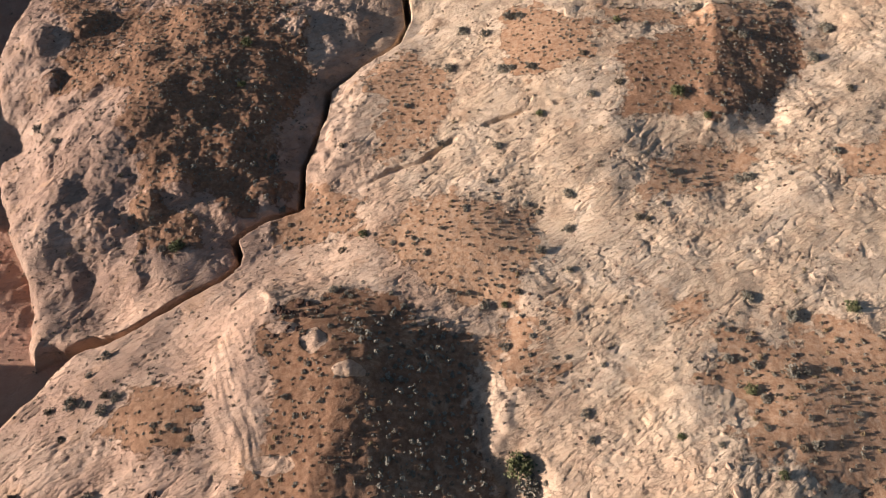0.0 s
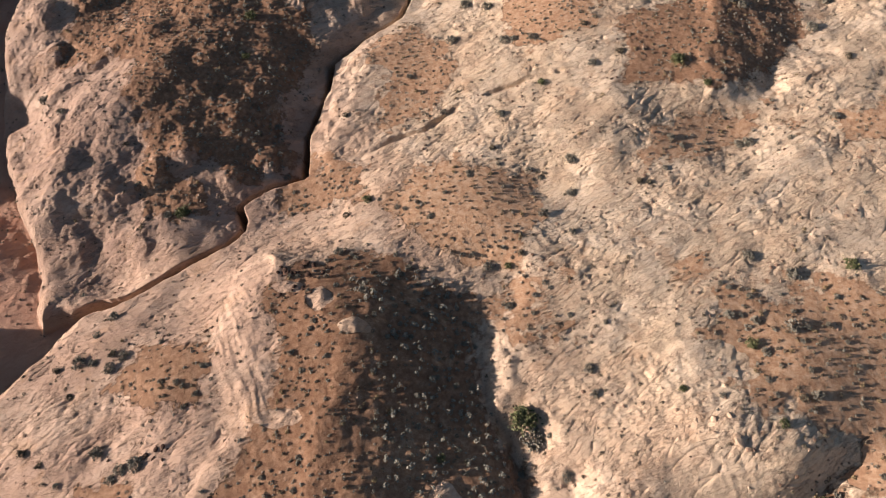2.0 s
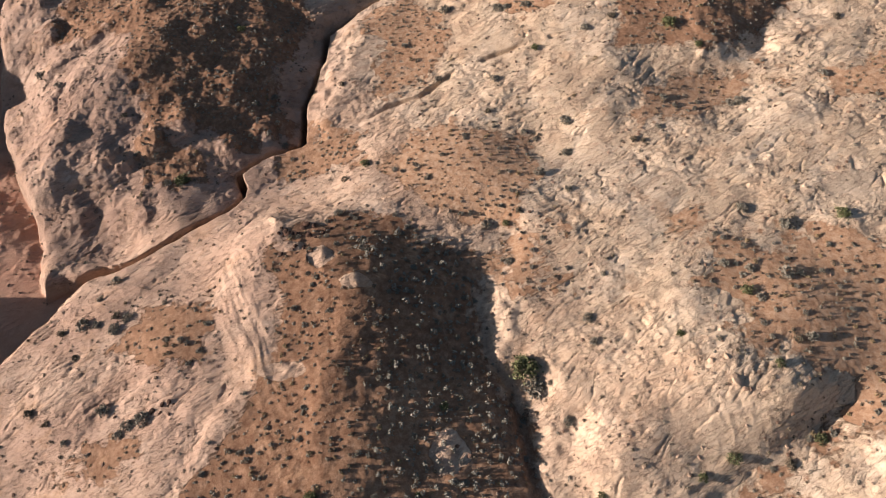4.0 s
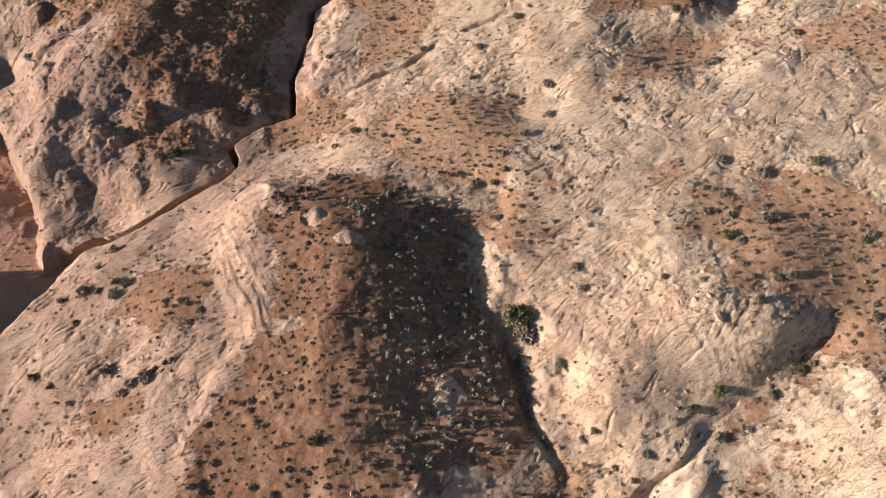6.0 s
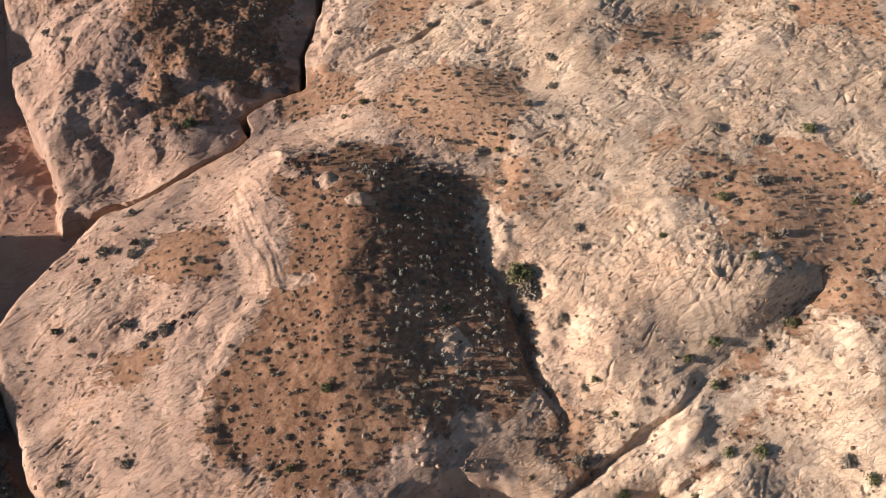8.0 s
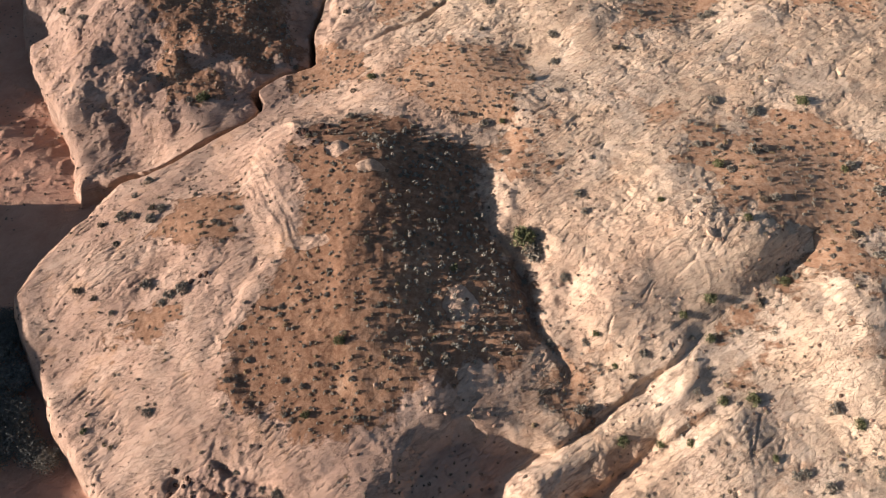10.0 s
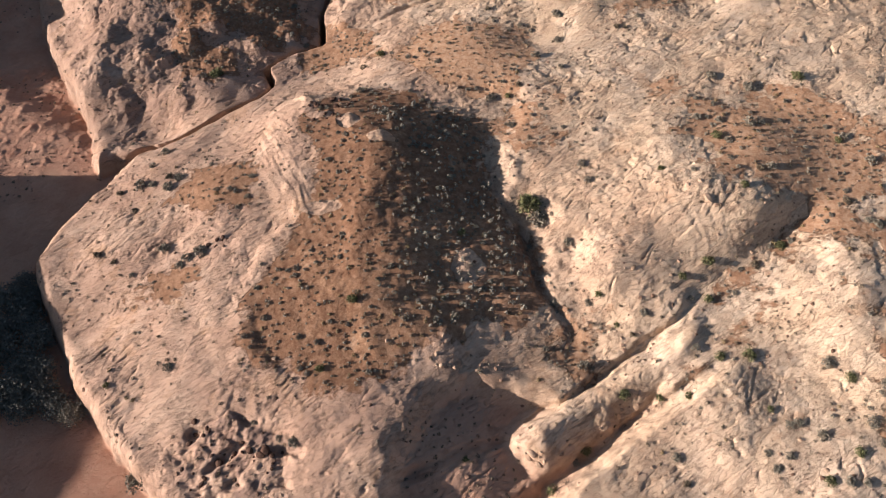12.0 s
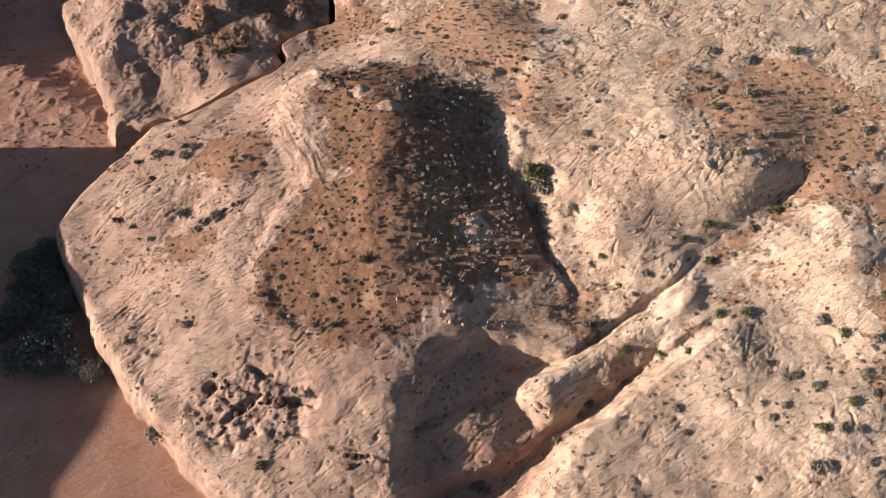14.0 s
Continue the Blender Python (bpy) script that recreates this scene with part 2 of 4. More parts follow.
def slope_between(x, y, z, top, foot, bend, uneven=0.24, runs_out=1.36):
    """Lays an even slope between two edges over the ground z; bend: pairs of the share of the way and of the fall."""
    low, high = top[0][0], top[-1][0]
    (ty, tx, tz), (fy, fx, fz) = zip(*top), zip(*foot)
    xa, za, xb, zb = np.interp(y, ty, tx), np.interp(y, ty, tz), np.interp(y, fy, fx), np.interp(y, fy, fz)
    way = (x - xa + 2.4 * layers(x, y, 8.0, 4, 93, 0.55)) / (xb - xa)
    laid = za + (zb - za) * np.interp(way, *zip(*bend)) + uneven * layers(x, y, 6.5, 4, 95, 0.55)
    weight = smooth(-0.22, 0.02, way) * smooth(runs_out, 1.0, way) * smooth(low, low + 4, y) * smooth(high, high - 5, y)
    return z + (laid - z) * weight


def knob(x, y, cx, cy, rx, ry, h):
    """A boss of rock with a long western back and a steep eastern face."""
    u = x - cx + 0.9 * layers(x, y, 2.6, 3, 96, 0.6)
    v = (y - cy + 0.9 * layers(x, y, 2.6, 3, 98, 0.6)) / ry
    u = np.where(u < 0, u / (1.5 * rx), u / (0.45 * rx))
    return h * np.exp(-((u * u + v * v) ** 1.4))


KNOBS = [(-15.4, 33.6, 1.8, 1.8, 0.35), (-10.8, 29.2, 1.8, 1.2, 0.35), (-18.6, 35.6, 1.6, 1.0, 0.3), (-0.4, 9.8, 1.8, 2.2, 0.35), (-56.6, 58.8, 3.2, 3.2, 0.95), (-56.8, 51.8, 2.4, 2.8, 0.6), (-49.0, 54.8, 2.2, 1.8, 1.0), (-46.4, 54.4, 2.0, 1.6, 1.0), (-42.6, 57.6, 2.2, 2.0, 1.2), (-43.4, 46.4, 3.2, 3.0, 0.8),
         (-38.2, 61.2, 1.8, 2.4, 0.9), (-52.4, 46.6, 2.6, 2.6, 0.8), (-26.4, 61.4, 2.4, 2.0, 0.9), (-32.6, 70.2, 3.0, 2.0, 0.6), (-31.0, 57.4, 1.6, 1.4, 0.6), (-60.5, 67.0, 2.2, 3.0, 0.8),
         (-69.5, 93.0, 3.0, 3.4, 1.4), (-66.0, 84.5, 2.4, 2.4, 1.0), (-62.5, 97.5, 3.0, 3.0, 1.2), (-24.5, 97.0, 2.6, 2.4, 1.0), (-14.5, 97.5, 2.0, 2.4, 0.9)]
LEFT_RIDGE = [(-67, 70), (-63, 75.6), (-59.6, 80.2), (-55, 84.6), (-49, 86.4), (-44.8, 86.2)]


def cuts(x, y, z):
    wob = 0.35 * layers(x, y, 3.0, 2, 61)
    d, a, s = near_line(x, y, GULLY)
    z = z - 0.6 * smooth(0.1, 0.4, a) * smooth(1.0, 0.85, a) * smooth(1.1, 0.15, d + 1.6 * wob)
    d, a, s = near_line(x, y, CHANNEL)
    z = z - (2.1 - 1.3 * a) * smooth(0, 0.2, a) * smooth(1, 0.85, a) * smooth(2.8 - 1.6 * a, 0.3, d + 1.4 * wob)
    d, a, s = near_line(x, y, FIN_GAP)
    z = z - (0.7 - 0.5 * smooth(0.4, 0.6, a)) * smooth(1, 0.9, a) * smooth(0.7 + 1.6 * smooth(0.4, 0.7, a), 0.05, d + 1.8 * wob)
    d, a, s = near_line(x, y, CRACK)
    z = z - 0.6 * smooth(0, 0.15, a) * smooth(1, 0.8, a) * smooth(1.0, 0.1, d + wob)
    d, a, s = near_line(x, y, SMALL_SLOT)
    z = z - 0.6 * smooth(0, 0.1, a) * smooth(1, 0.85, a) * smooth(0.6, 0.1, d + 1.6 * wob) * smooth(-0.25, 0.15, layers(x, y, 6.0, 2, 64))
    d, a, s = near_line(x, y, SLOT)
    z = z - 1.3 * smooth(0.1, 0.25, a) * np.exp(-d / 2.2) * (s > 0)
    half = 0.2 + 1.0 * smooth(0.11, 0.02, a)
    bed = floor_height(x, y) - 1.6 + 1.3 * smooth(0.14, 0.04, a) + 0.8 * smooth(0.15, 0.6, a)
    wall = smooth(half, half + 0.45, d + 0.2 * layers(x, y, 2.5, 2, 63))
    return np.minimum(z, bed + (z - bed) * wall)


def soil_cover(x, y):
    """Loose soil on the rock, 0 to 1, and how orange it is."""
    wob = 4.6 * layers(x + 1.5 * layers(x, y, 5.0, 3, 32), y, 10.0, 6, 31, 0.68)
    best, hot = np.zeros(x.shape), np.zeros(x.shape)
    for ring, edge, warmth in SOILS:
        m = smooth(-2.2, 2.2, inside(x, y, ring) + wob * edge)
        best = np.maximum(best, m)
        hot = np.maximum(hot, m * warmth)
    for form in BARE:
        best = best * (1 - smooth(0.45, 0.62, mound(x, y, *form) + 0.25 * layers(x, y, 2.0, 3, 66)))
    # reddish tone of the shaded basin, put into its ground colour
    hot = np.maximum(hot, 0.9 * smooth(0.5, 4.0, inside(x, y, BASIN)))
    return best, hot


# rock that shows through the soil
BARE = [(-18.9, 18.6, 2.4, 1.0), (-0.3, 9.4, 1.8, 2.2), (-19.8, 35.4, 1.8, 0.9), (-15.6, 33.4, 1.5, 1.6), (-11, 29.2, 1.6, 0.9), (31.5, 24.5, 1.6, 3.0, 35)]
SOILS = [
    ([(-21, 34), (-19, 40), (-10, 42), (3.3, 35.3), (3.4, 26), (5, 20), (8.5, 10), (10, 4.7), (7.7, 3.2), (-0.3, 1.8), (-6.8, -2.7), (-9.6, -5.6),
      (-14.8, -6.9), (-18, -5.4), (-21.6, -2), (-26.6, 0), (-28.5, 5), (-24, 10.7), (-23.5, 19.4), (-18.9, 20.5), (-20.8, 28)], 0.7, 0.08),
    ([(29.3, 27.3), (36, 32.8), (44, 35), (52.6, 35), (57, 29), (55.5, 18.5), (51, 13.6), (45.4, 14), (45, 17.7), (34.2, 17.7), (31, 21.5)], 1.2, 0.8),
    ([(29.2, 84.5), (36, 87.6), (47.4, 91), (56, 89), (58, 81.8), (51.4, 73.9), (44.5, 69), (38.7, 68.4), (26.3, 69.6), (27, 77.6)], 0.7, 0.2),
    ([(-6, 55), (1.3, 57.8), (9, 54.4), (13.8, 53.6), (12.2, 47), (8.5, 42.5), (3.3, 40), (-2, 44), (-8, 47.3)], 1.0, 1.0),
    ([(9.5, 40), (15, 37), (14, 31), (8, 29), (5, 34)], 1.2, 0.8),
    ([(-60, 104), (-30, 104), (-24, 90), (-24, 62), (-30, 57), (-40, 60), (-48, 66), (-50, 76), (-54, 84)], 1.0, 0.05),
    # dark soil patch standing in for the shading on the north-west dome
    ([(-66, 78), (-58, 84), (-54, 96), (-60, 106), (-70, 106), (-66, 90)], 1.2, 0.05),
    ([(-44, 56), (-36, 57), (-34, 52), (-42, 50)], 1.4, 0.1),
    ([(-36, 29), (-30, 29), (-29, 22), (-33, 20), (-37, 24)], 1.2, 0.2),
    ([(-42, 12), (-34, 14), (-33, 9), (-40, 7)], 1.4, 0.2),
    ([(-8, 70), (2, 74), (0, 84), (-8, 88), (-13, 80), (-13, 72)], 1.6, 0.7),
    ([(14, 80), (22, 84), (26, 92), (12, 96), (8, 88)], 1.6, 0.7),
    ([(-20, 62), (-12, 58), (-14, 50), (-22, 53)], 1.3, 0.4),
    ([(28, 62), (46, 66), (50, 60), (40, 58), (30, 58)], 1.2, 0.9),
    ([(23, -6.5), (28, -3.0), (34, 1.2), (33, -1.0), (28, -5), (24, -7.6)], 0.6, 0.5),
    ([(44, 13), (52, 13), (56, 9), (54, 4), (50, 6), (46, 10)], 1.2, 0.7),
    ([(28, 3.5), (36, 9), (42, 12.5), (43, 11), (36, 6.5), (29, 2)], 0.8, 0.4),
    ([(9, 6), (13, 5), (15, -1), (12, -3), (9, 0)], 1.0, 0.8),
    ([(-9, 20), (2, 20), (7, 12), (9, 4), (0, 2), (-6, -2), (-12, -5), (-15, 2), (-12, 10)], 1.0, 0.3),
    ([(27.1, 56.8), (33.1, 59.2), (39.9, 61.5), (43.2, 59.4), (38.7, 56.7), (32.4, 55.5), (27.5, 54.0)], 0.8, 1.0),
    ([(55.9, 62.2), (66, 64), (66, 52), (59.2, 54.7), (55.4, 58.1)], 0.9, 1.0),
    ([(28.4, 38.2), (32.8, 39.6), (31.6, 37.2), (28.0, 35.8)], 0.5, 1.0),
    ([(27.9, 92.6), (48.7, 94.8), (60.9, 92.1), (47.5, 89.7), (31.0, 88.3)], 0.8, 0.8),
    ([(44, 0), (52, -2), (52, -24), (42, -24), (41.5, -12)], 1.2, 0.6),
]


def relief(x, y, z, soil):
    """Ledges, crevices, flutes and pits of the bare rock, and the soft unevenness of the soil."""
    rock = 1 - soil
    c, s = math.cos(radians(33)), math.sin(radians(33))
    wx, wy = x + 2.2 * layers(x, y, 11.0, 2, 11), y + 2.2 * layers(x, y, 11.0, 2, 14)
    u, v = c * wx + s * wy, c * wy - s * wx
    crust = smooth(-0.12, 0.28, layers(x, y, 13.0, 3, 21))
    # rounded backs along the beds, with creases between them
    out_mid = 0.55 * (np.abs(grain(u / 9.0, v / 5.5, 74)) - 0.2) + 0.07 * (np.abs(grain(u / 4.4 + 9, v / 2.5, 75)) - 0.2)
    out_mid = out_mid + 0.05 * (np.abs(grain(wx / 1.9, wy / 1.5, 76)) - 0.2) * crust
    # tilted strata that end in small ledges
    bold = smooth(-0.16, 0.20, layers(x, y, 15.0, 3, 77))
    out = 0.0
    for gap, lift, warp, seed in ((0.9, 0.17, 0.60, 26), (0.36, 0.065, 0.40, 27)):
        q = (z + 0.34 * v + warp * layers(x, y, 10.0, 3, seed, 0.35)) / gap
        part_of = q - np.floor(q)
        out = out + lift * (smooth(0.80, 1.0, part_of) - part_of) * (0.15 + 0.85 * bold) * smooth(-0.12, 0.18, layers(x, y, 4.5, 3, seed + 60, 0.6))
    # long crevices along the beds, broken up
    torn = layers(x, y, 4.0, 3, 33, 0.7)
    thin = np.abs(grain(u / 7.0, v / 1.3, 30) + 0.06 * torn)
    out = out - 0.18 * smooth(0.06, 0.0, thin) * smooth(0.08, 0.3, torn + 0.15 * crust)
    thin = np.abs(grain(u / 2.8 + 40, v / 0.75, 35) + 0.10 * grain(x / 0.9, y / 0.9, 36))
    out = out - 0.11 * smooth(0.12, 0.0, thin) * crust * smooth(0.0, 0.2, layers(x, y, 2.5, 2, 39))
    # flutes that run down across the beds
    out = out + 0.07 * grain(u / 0.75, v / 4.0, 37) * smooth(0.08, 0.35, layers(x, y, 12.0, 2, 38))
    out = out_mid + out
    # fluted faces: the band west of the soil dome, the south side of the pothole dome, the dome south-east of the channel
    d, a, side = near_line(x, y, FLUTED)
    band = smooth(3.4, 1.6, d + 1.2 * layers(x, y, 5.0, 3, 50)) * smooth(0.0, 0.1, a) * smooth(1.0, 0.85, a)
    fin = np.exp(-(near_line(x, y, FIN_TOP)[0] / 2.6) ** 2)
    out = out * (1 - 0.8 * band) * (1 - 0.3 * fin)
    flow = x + 0.45 * y + 0.8 * layers(x, y, 6.0, 3, 46)
    out = out + (0.17 * grain(flow / 1.3, y / 7.0, 47) + 0.15 * grain(flow / 0.55, y / 5.0, 52)) * band
    out = out + 0.085 * grain((x + 0.25 * y + 0.7 * layers(x, y, 4.0, 2, 58)) / 0.6, y / 5.0, 48) * (mound(x, y, 29, 11.5, 6, 2.6) + mound(x, y, 27, -7.5, 2.2, 4))
    # the crumbling hollow above the sand
    rot = smooth(-1.0, 1.5, inside(x, y, CRUMBLED) + 1.5 * layers(x, y, 4.0, 3, 49))
    out = out + rot * (0.38 * layers(x, y, 2.4, 4, 57, 0.65) - 0.55 * smooth(0.05, 0.30, grain(x / 2.6, y / 1.9, 59)) - 0.2)
    # fine laminae that weather out along the beds and swing round the knobs
    w2 = v + 0.9 * layers(x, y, 3.5, 3, 28, 0.6)
    out = out + 0.035 * grain(u / 2.6, w2 / 0.52, 29) * (0.3 + 0.7 * bold)
    # knobs and pits
    out = out + 0.095 * layers(x, y, 1.5, 3, 41, 0.64) * (0.25 + crust)
    out = out - 0.14 * smooth(0.45, 0.55, grain(x / 0.9, y / 0.7, 43)) * smooth(-0.1, 0.2, layers(x, y, 10.0, 2, 44))
    return rock * out + soil * 0.06 * layers(x, y, 1.6, 3, 45, 0.6)


def terrain(x, y, fine=True):
    soil, hot = soil_cover(x, y)
    z = broad(x, y) + steps(x, y)
    rock = 1 - soil
    rugged = smooth(3.0, 9.0, (y - 46) - 0.25 * (x + 30)) * smooth(-14, -26, x - 0.2 * (y - 60))
    d, a, side = near_line(x, y, LEFT_RIDGE)
    z = z + 1.3 * np.exp(-(d / np.where(side > 0, 4.5, 2.2)) ** 2) * smooth(0, 0.15, a) * smooth(1, 0.85, a)
    z = slope_between(x, y, z, DOME_WEST, DOME_TOP, ((-1, -0.4), (0, 0), (0.5, 0.56), (0.85, 0.92), (1, 0.98), (2, 1)), 0.12)
    z = slope_between(x, y, z, DOME_TOP, DOME_FOOT, ((-1, -0.25), (-0.2, -0.05), (0, 0.01), (0.12, 0.09), (0.3, 0.30), (0.6, 0.60), (1, 1), (2, 1)))
    z = slope_between(x, y, z, LEFT_TOP, LEFT_FOOT, ((-1, -0.2), (-0.2, -0.04), (0, 0.02), (0.12, 0.09), (0.28, 0.27), (0.5, 0.38), (0.75, 0.66), (1, 1.0), (2, 1.02)))
    z = slope_between(x, y, z, HILL_TOP, HILL_FOOT, ((-1, -0.2), (-0.2, -0.04), (0, 0.02), (0.3, 0.24), (1, 0.92), (2, 0.95)), runs_out=1.9)
    for form in KNOBS:
        near = (np.abs(x - form[0]) < 9) & (np.abs(y - form[1]) < 9)
        z[near] = z[near] + knob(x[near], y[near], *form)
    z = z + 0.36 * layers(x, y, 11.0, 3, 1) * (0.4 + 0.6 * rock) + rugged * 0.36 * layers(x, y, 4.5, 5, 5, 0.62)
    if fine:
        z = z + relief(x, y, z, soil)
    z = cuts(x, y, z)
    floor = floor_height(x, y) + (0.06 * layers(x, y, 6.0, 2, 51) if fine else 0)
    depth = inside(x, y, FLOOR_RING) + (0.6 * layers(x, y, 4.0, 3, 53) if fine else 0)
    # unseen far canyon side, raised to shade the sand; a side valley admits sun
    west = 5.4 - 1.0 * smooth(5, 18, y) - 11.0 * smooth(31, 36, y) * smooth(62, 55, y) - 8.0 * smooth(55, 62, y)
    west = west + 0.6 * layers(x, y, 16.0, 3, 71)
    z = np.where(x < -83, west, z)
    if fine:
        floor = floor + 0.34 * smooth(33, 38, y) * smooth(70, 58, y) * np.maximum(layers(x, y, 3.2, 3, 55, 0.6), -0.1)
    floor = floor - 1.5 * smooth(0.0, 7.0, (x + 81) * 0.6 + (y - 56) * 0.8) * smooth(36, 42, y)
    lip = np.clip(-depth / 3.2, 0, 1)
    z = np.where(depth > 0, floor, floor + (np.maximum(z, floor + 0.5) - floor) * (1 - (1 - lip) ** 3))
    rise = smooth(120, 900, np.hypot(x, y - 40))
    z = z + rise * (14 * layers(x, y, 260.0, 4, 81) + 6)
    pale = smooth(-34, 22, x + 0.35 * (y - 40) + 22 * layers(x, y, 30.0, 3, 85)) * smooth(0.0, 5.0, (x + 30) * 0.5 - (y - 52) * 0.25 + 20)
    # left rock and crumbling hollow: varnished stone, with their shade painted in
    varnish_and_shade = smooth(-3.0, 5.0, (y - 46) - 0.25 * (x + 30) + 3 * layers(x, y, 9.0, 3, 87)) * smooth(-12, -24, x - 0.2 * (y - 60))
    # the basin borrows sand colour for the reddish tone of its shade
    return z, soil, hot, np.maximum(smooth(-0.4, 0.2, depth), 0.7 * smooth(0.5, 4.0, inside(x, y, BASIN))), pale, np.maximum(0.5 * varnish_and_shade, smooth(-0.5, 1.5, inside(x, y, CRUMBLED)) * smooth(-0.1, 0.15, layers(x, y, 2.6, 4, 68, 0.6)))
# ---- end of terrain shape ----

# ---- materials ----
class Nodes:
    """A node material, built step by step."""

    def __init__(self, name, rough=0.9):
        self.mat = bpy.data.materials.new(name)
        self.mat.use_nodes = True
        self.tree = self.mat.node_tree
        self.bsdf = self.tree.nodes["Principled BSDF"]
        self.bsdf.inputs["Roughness"].default_value = rough
        self.bsdf.inputs["Specular IOR Level"].default_value = 0.2
        self.place = self.tree.nodes.new("ShaderNodeTexCoord").outputs["Object"]

    def link(self, a, b):
        self.tree.links.new(a, b)

    def node(self, kind, **inputs):
        n = self.tree.nodes.new(kind)
        for key, value in inputs.items():
            n.inputs[key.replace("_", " ")].default_value = value
        return n

    def noise(self, scale, detail=4.0, rough=0.6, stretch=None, twist=0.0, warp=0.0):
        n = self.node("ShaderNodeTexNoise", Scale=scale, Detail=detail, Roughness=rough, Distortion=warp)
        if stretch:
            turned, m = self.node("ShaderNodeMapping"), self.node("ShaderNodeMapping")
            turned.inputs["Rotation"].default_value = (0, 0, radians(twist))
            m.inputs["Scale"].default_value = stretch
            self.link(self.place, turned.inputs["Vector"])
            self.link(turned.outputs[0], m.inputs["Vector"])
            self.link(m.outputs[0], n.inputs["Vector"])
        else:
            self.link(self.place, n.inputs["Vector"])
        return n.outputs["Fac"]

    def strata(self, twist, scale, warp):
        """Saw-toothed beds that weather out as thin lips, 0 to 1."""
        turned = self.node("ShaderNodeMapping")
        turned.inputs["Rotation"].default_value = (0, 0, radians(twist))
        self.link(self.place, turned.inputs["Vector"])
        n = self.node("ShaderNodeTexWave", Scale=scale, Distortion=warp, Detail=4.0, Detail_Scale=0.35, Detail_Roughness=0.62)
        n.wave_type, n.bands_direction, n.wave_profile = "BANDS", "Y", "SAW"
        dipped = self.node("ShaderNodeMapping")
        dipped.inputs["Rotation"].default_value = (radians(-52), 0, 0)
        self.link(turned.outputs[0], dipped.inputs["Vector"])
        self.link(dipped.outputs[0], n.inputs["Vector"])
        return n.outputs["Fac"]

    def plates(self, scale, stretch, twist, width, seed):
        """Crust broken into plates: the gaps between them, 0 to 1, and a height of its own for each plate."""
        turned, m = self.node("ShaderNodeMapping"), self.node("ShaderNodeMapping")
        turned.inputs["Rotation"].default_value = (0, 0, radians(twist))
        m.inputs["Scale"].default_value, m.inputs["Location"].default_value = stretch, (seed, seed, 0)
        wander = self.node("ShaderNodeTexNoise", Scale=0.9, Detail=4.0, Roughness=0.65)
        self.link(self.place, wander.inputs["Vector"])
        shifted = self.tree.nodes.new("ShaderNodeVectorMath")
        shifted.operation = "MULTIPLY_ADD"
        self.link(wander.outputs["Color"], shifted.inputs[0])
        shifted.inputs[1].default_value = (0.8, 0.8, 0.3)
        self.link(self.place, shifted.inputs[2])
        self.link(shifted.outputs[0], turned.inputs["Vector"])
        self.link(turned.outputs[0], m.inputs["Vector"])
        edge, cell = self.node("ShaderNodeTexVoronoi", Scale=scale), self.node("ShaderNodeTexVoronoi", Scale=scale)
        edge.feature, cell.feature = "DISTANCE_TO_EDGE", "F1"
        edge.voronoi_dimensions = cell.voronoi_dimensions = "2D"
        for v in (edge, cell):
            self.link(m.outputs[0], v.inputs["Vector"])
        split = self.tree.nodes.new("ShaderNodeSeparateColor")
        self.link(cell.outputs["Color"], split.inputs[0])
        return self.ramp(edge.outputs["Distance"], (0.0, 1.0), (width, 0.0)), split.outputs[0]

    def ramp(self, value, *stops):
        n = self.tree.nodes.new("ShaderNodeValToRGB")
        els = n.color_ramp.elements
        while len(els) < len(stops):
            els.new(0.5)
        for el, (pos, col) in zip(els, stops):
            el.position = pos
            el.color = (*col, 1) if isinstance(col, tuple) else (col, col, col, 1)
        self.link(value, n.inputs["Fac"])
        return n.outputs["Color"]

    def mix(self, fac, a, b, mode="MIX"):
        n = self.tree.nodes.new("ShaderNodeMix")
        n.data_type, n.blend_type = "RGBA", mode
        for value, socket in ((fac, n.inputs[0]), (a, n.inputs[6]), (b, n.inputs[7])):
            if hasattr(value, "is_linked"):
                self.link(value, socket)
            elif isinstance(value, tuple):
                socket.default_value = (*value, 1)
            else:
                socket.default_value = value
        return n.outputs[2]

    def attribute(self, name):
        n = self.tree.nodes.new("ShaderNodeAttribute")
        n.attribute_name = name
        return n.outputs["Fac"]

    def math(self, op, a, b):
        n = self.tree.nodes.new("ShaderNodeMath")
        n.operation = op
        for value, socket in ((a, n.inputs[0]), (b, n.inputs[1])):
            if hasattr(value, "is_linked"):
                self.link(value, socket)
            else:
                socket.default_value = value
        return n.outputs[0]

    def bump(self, *heights):
        normal = None
        for value, strength, distance in heights:
            n = self.node("ShaderNodeBump", Strength=strength, Distance=distance)
            self.link(value, n.inputs["Height"])
            if normal:
                self.link(normal, n.inputs["Normal"])
            normal = n.outputs["Normal"]
        self.link(normal, self.bsdf.inputs["Normal"])
        return self

    def done(self, colour):
        if isinstance(colour, tuple):
            self.bsdf.inputs["Base Color"].default_value = (*colour, 1)
        else:
            self.link(colour, self.bsdf.inputs["Base Color"])
        return self.mat


def cracks(n, scale, stretch, twist, width, patch):
    """Thin broken lines along the beds, 0 to 1."""
    wave = n.noise(scale, 3, 0.55, stretch, twist, 0.4)
    line = n.ramp(n.math("ABSOLUTE", n.math("SUBTRACT", wave, 0.5), 0.0), (0.0, 1.0), (width, 0.0))
    return n.math("MULTIPLY", line, n.ramp(n.noise(patch, 5, 0.7), (0.47, 0.0), (0.60, 1.0)))


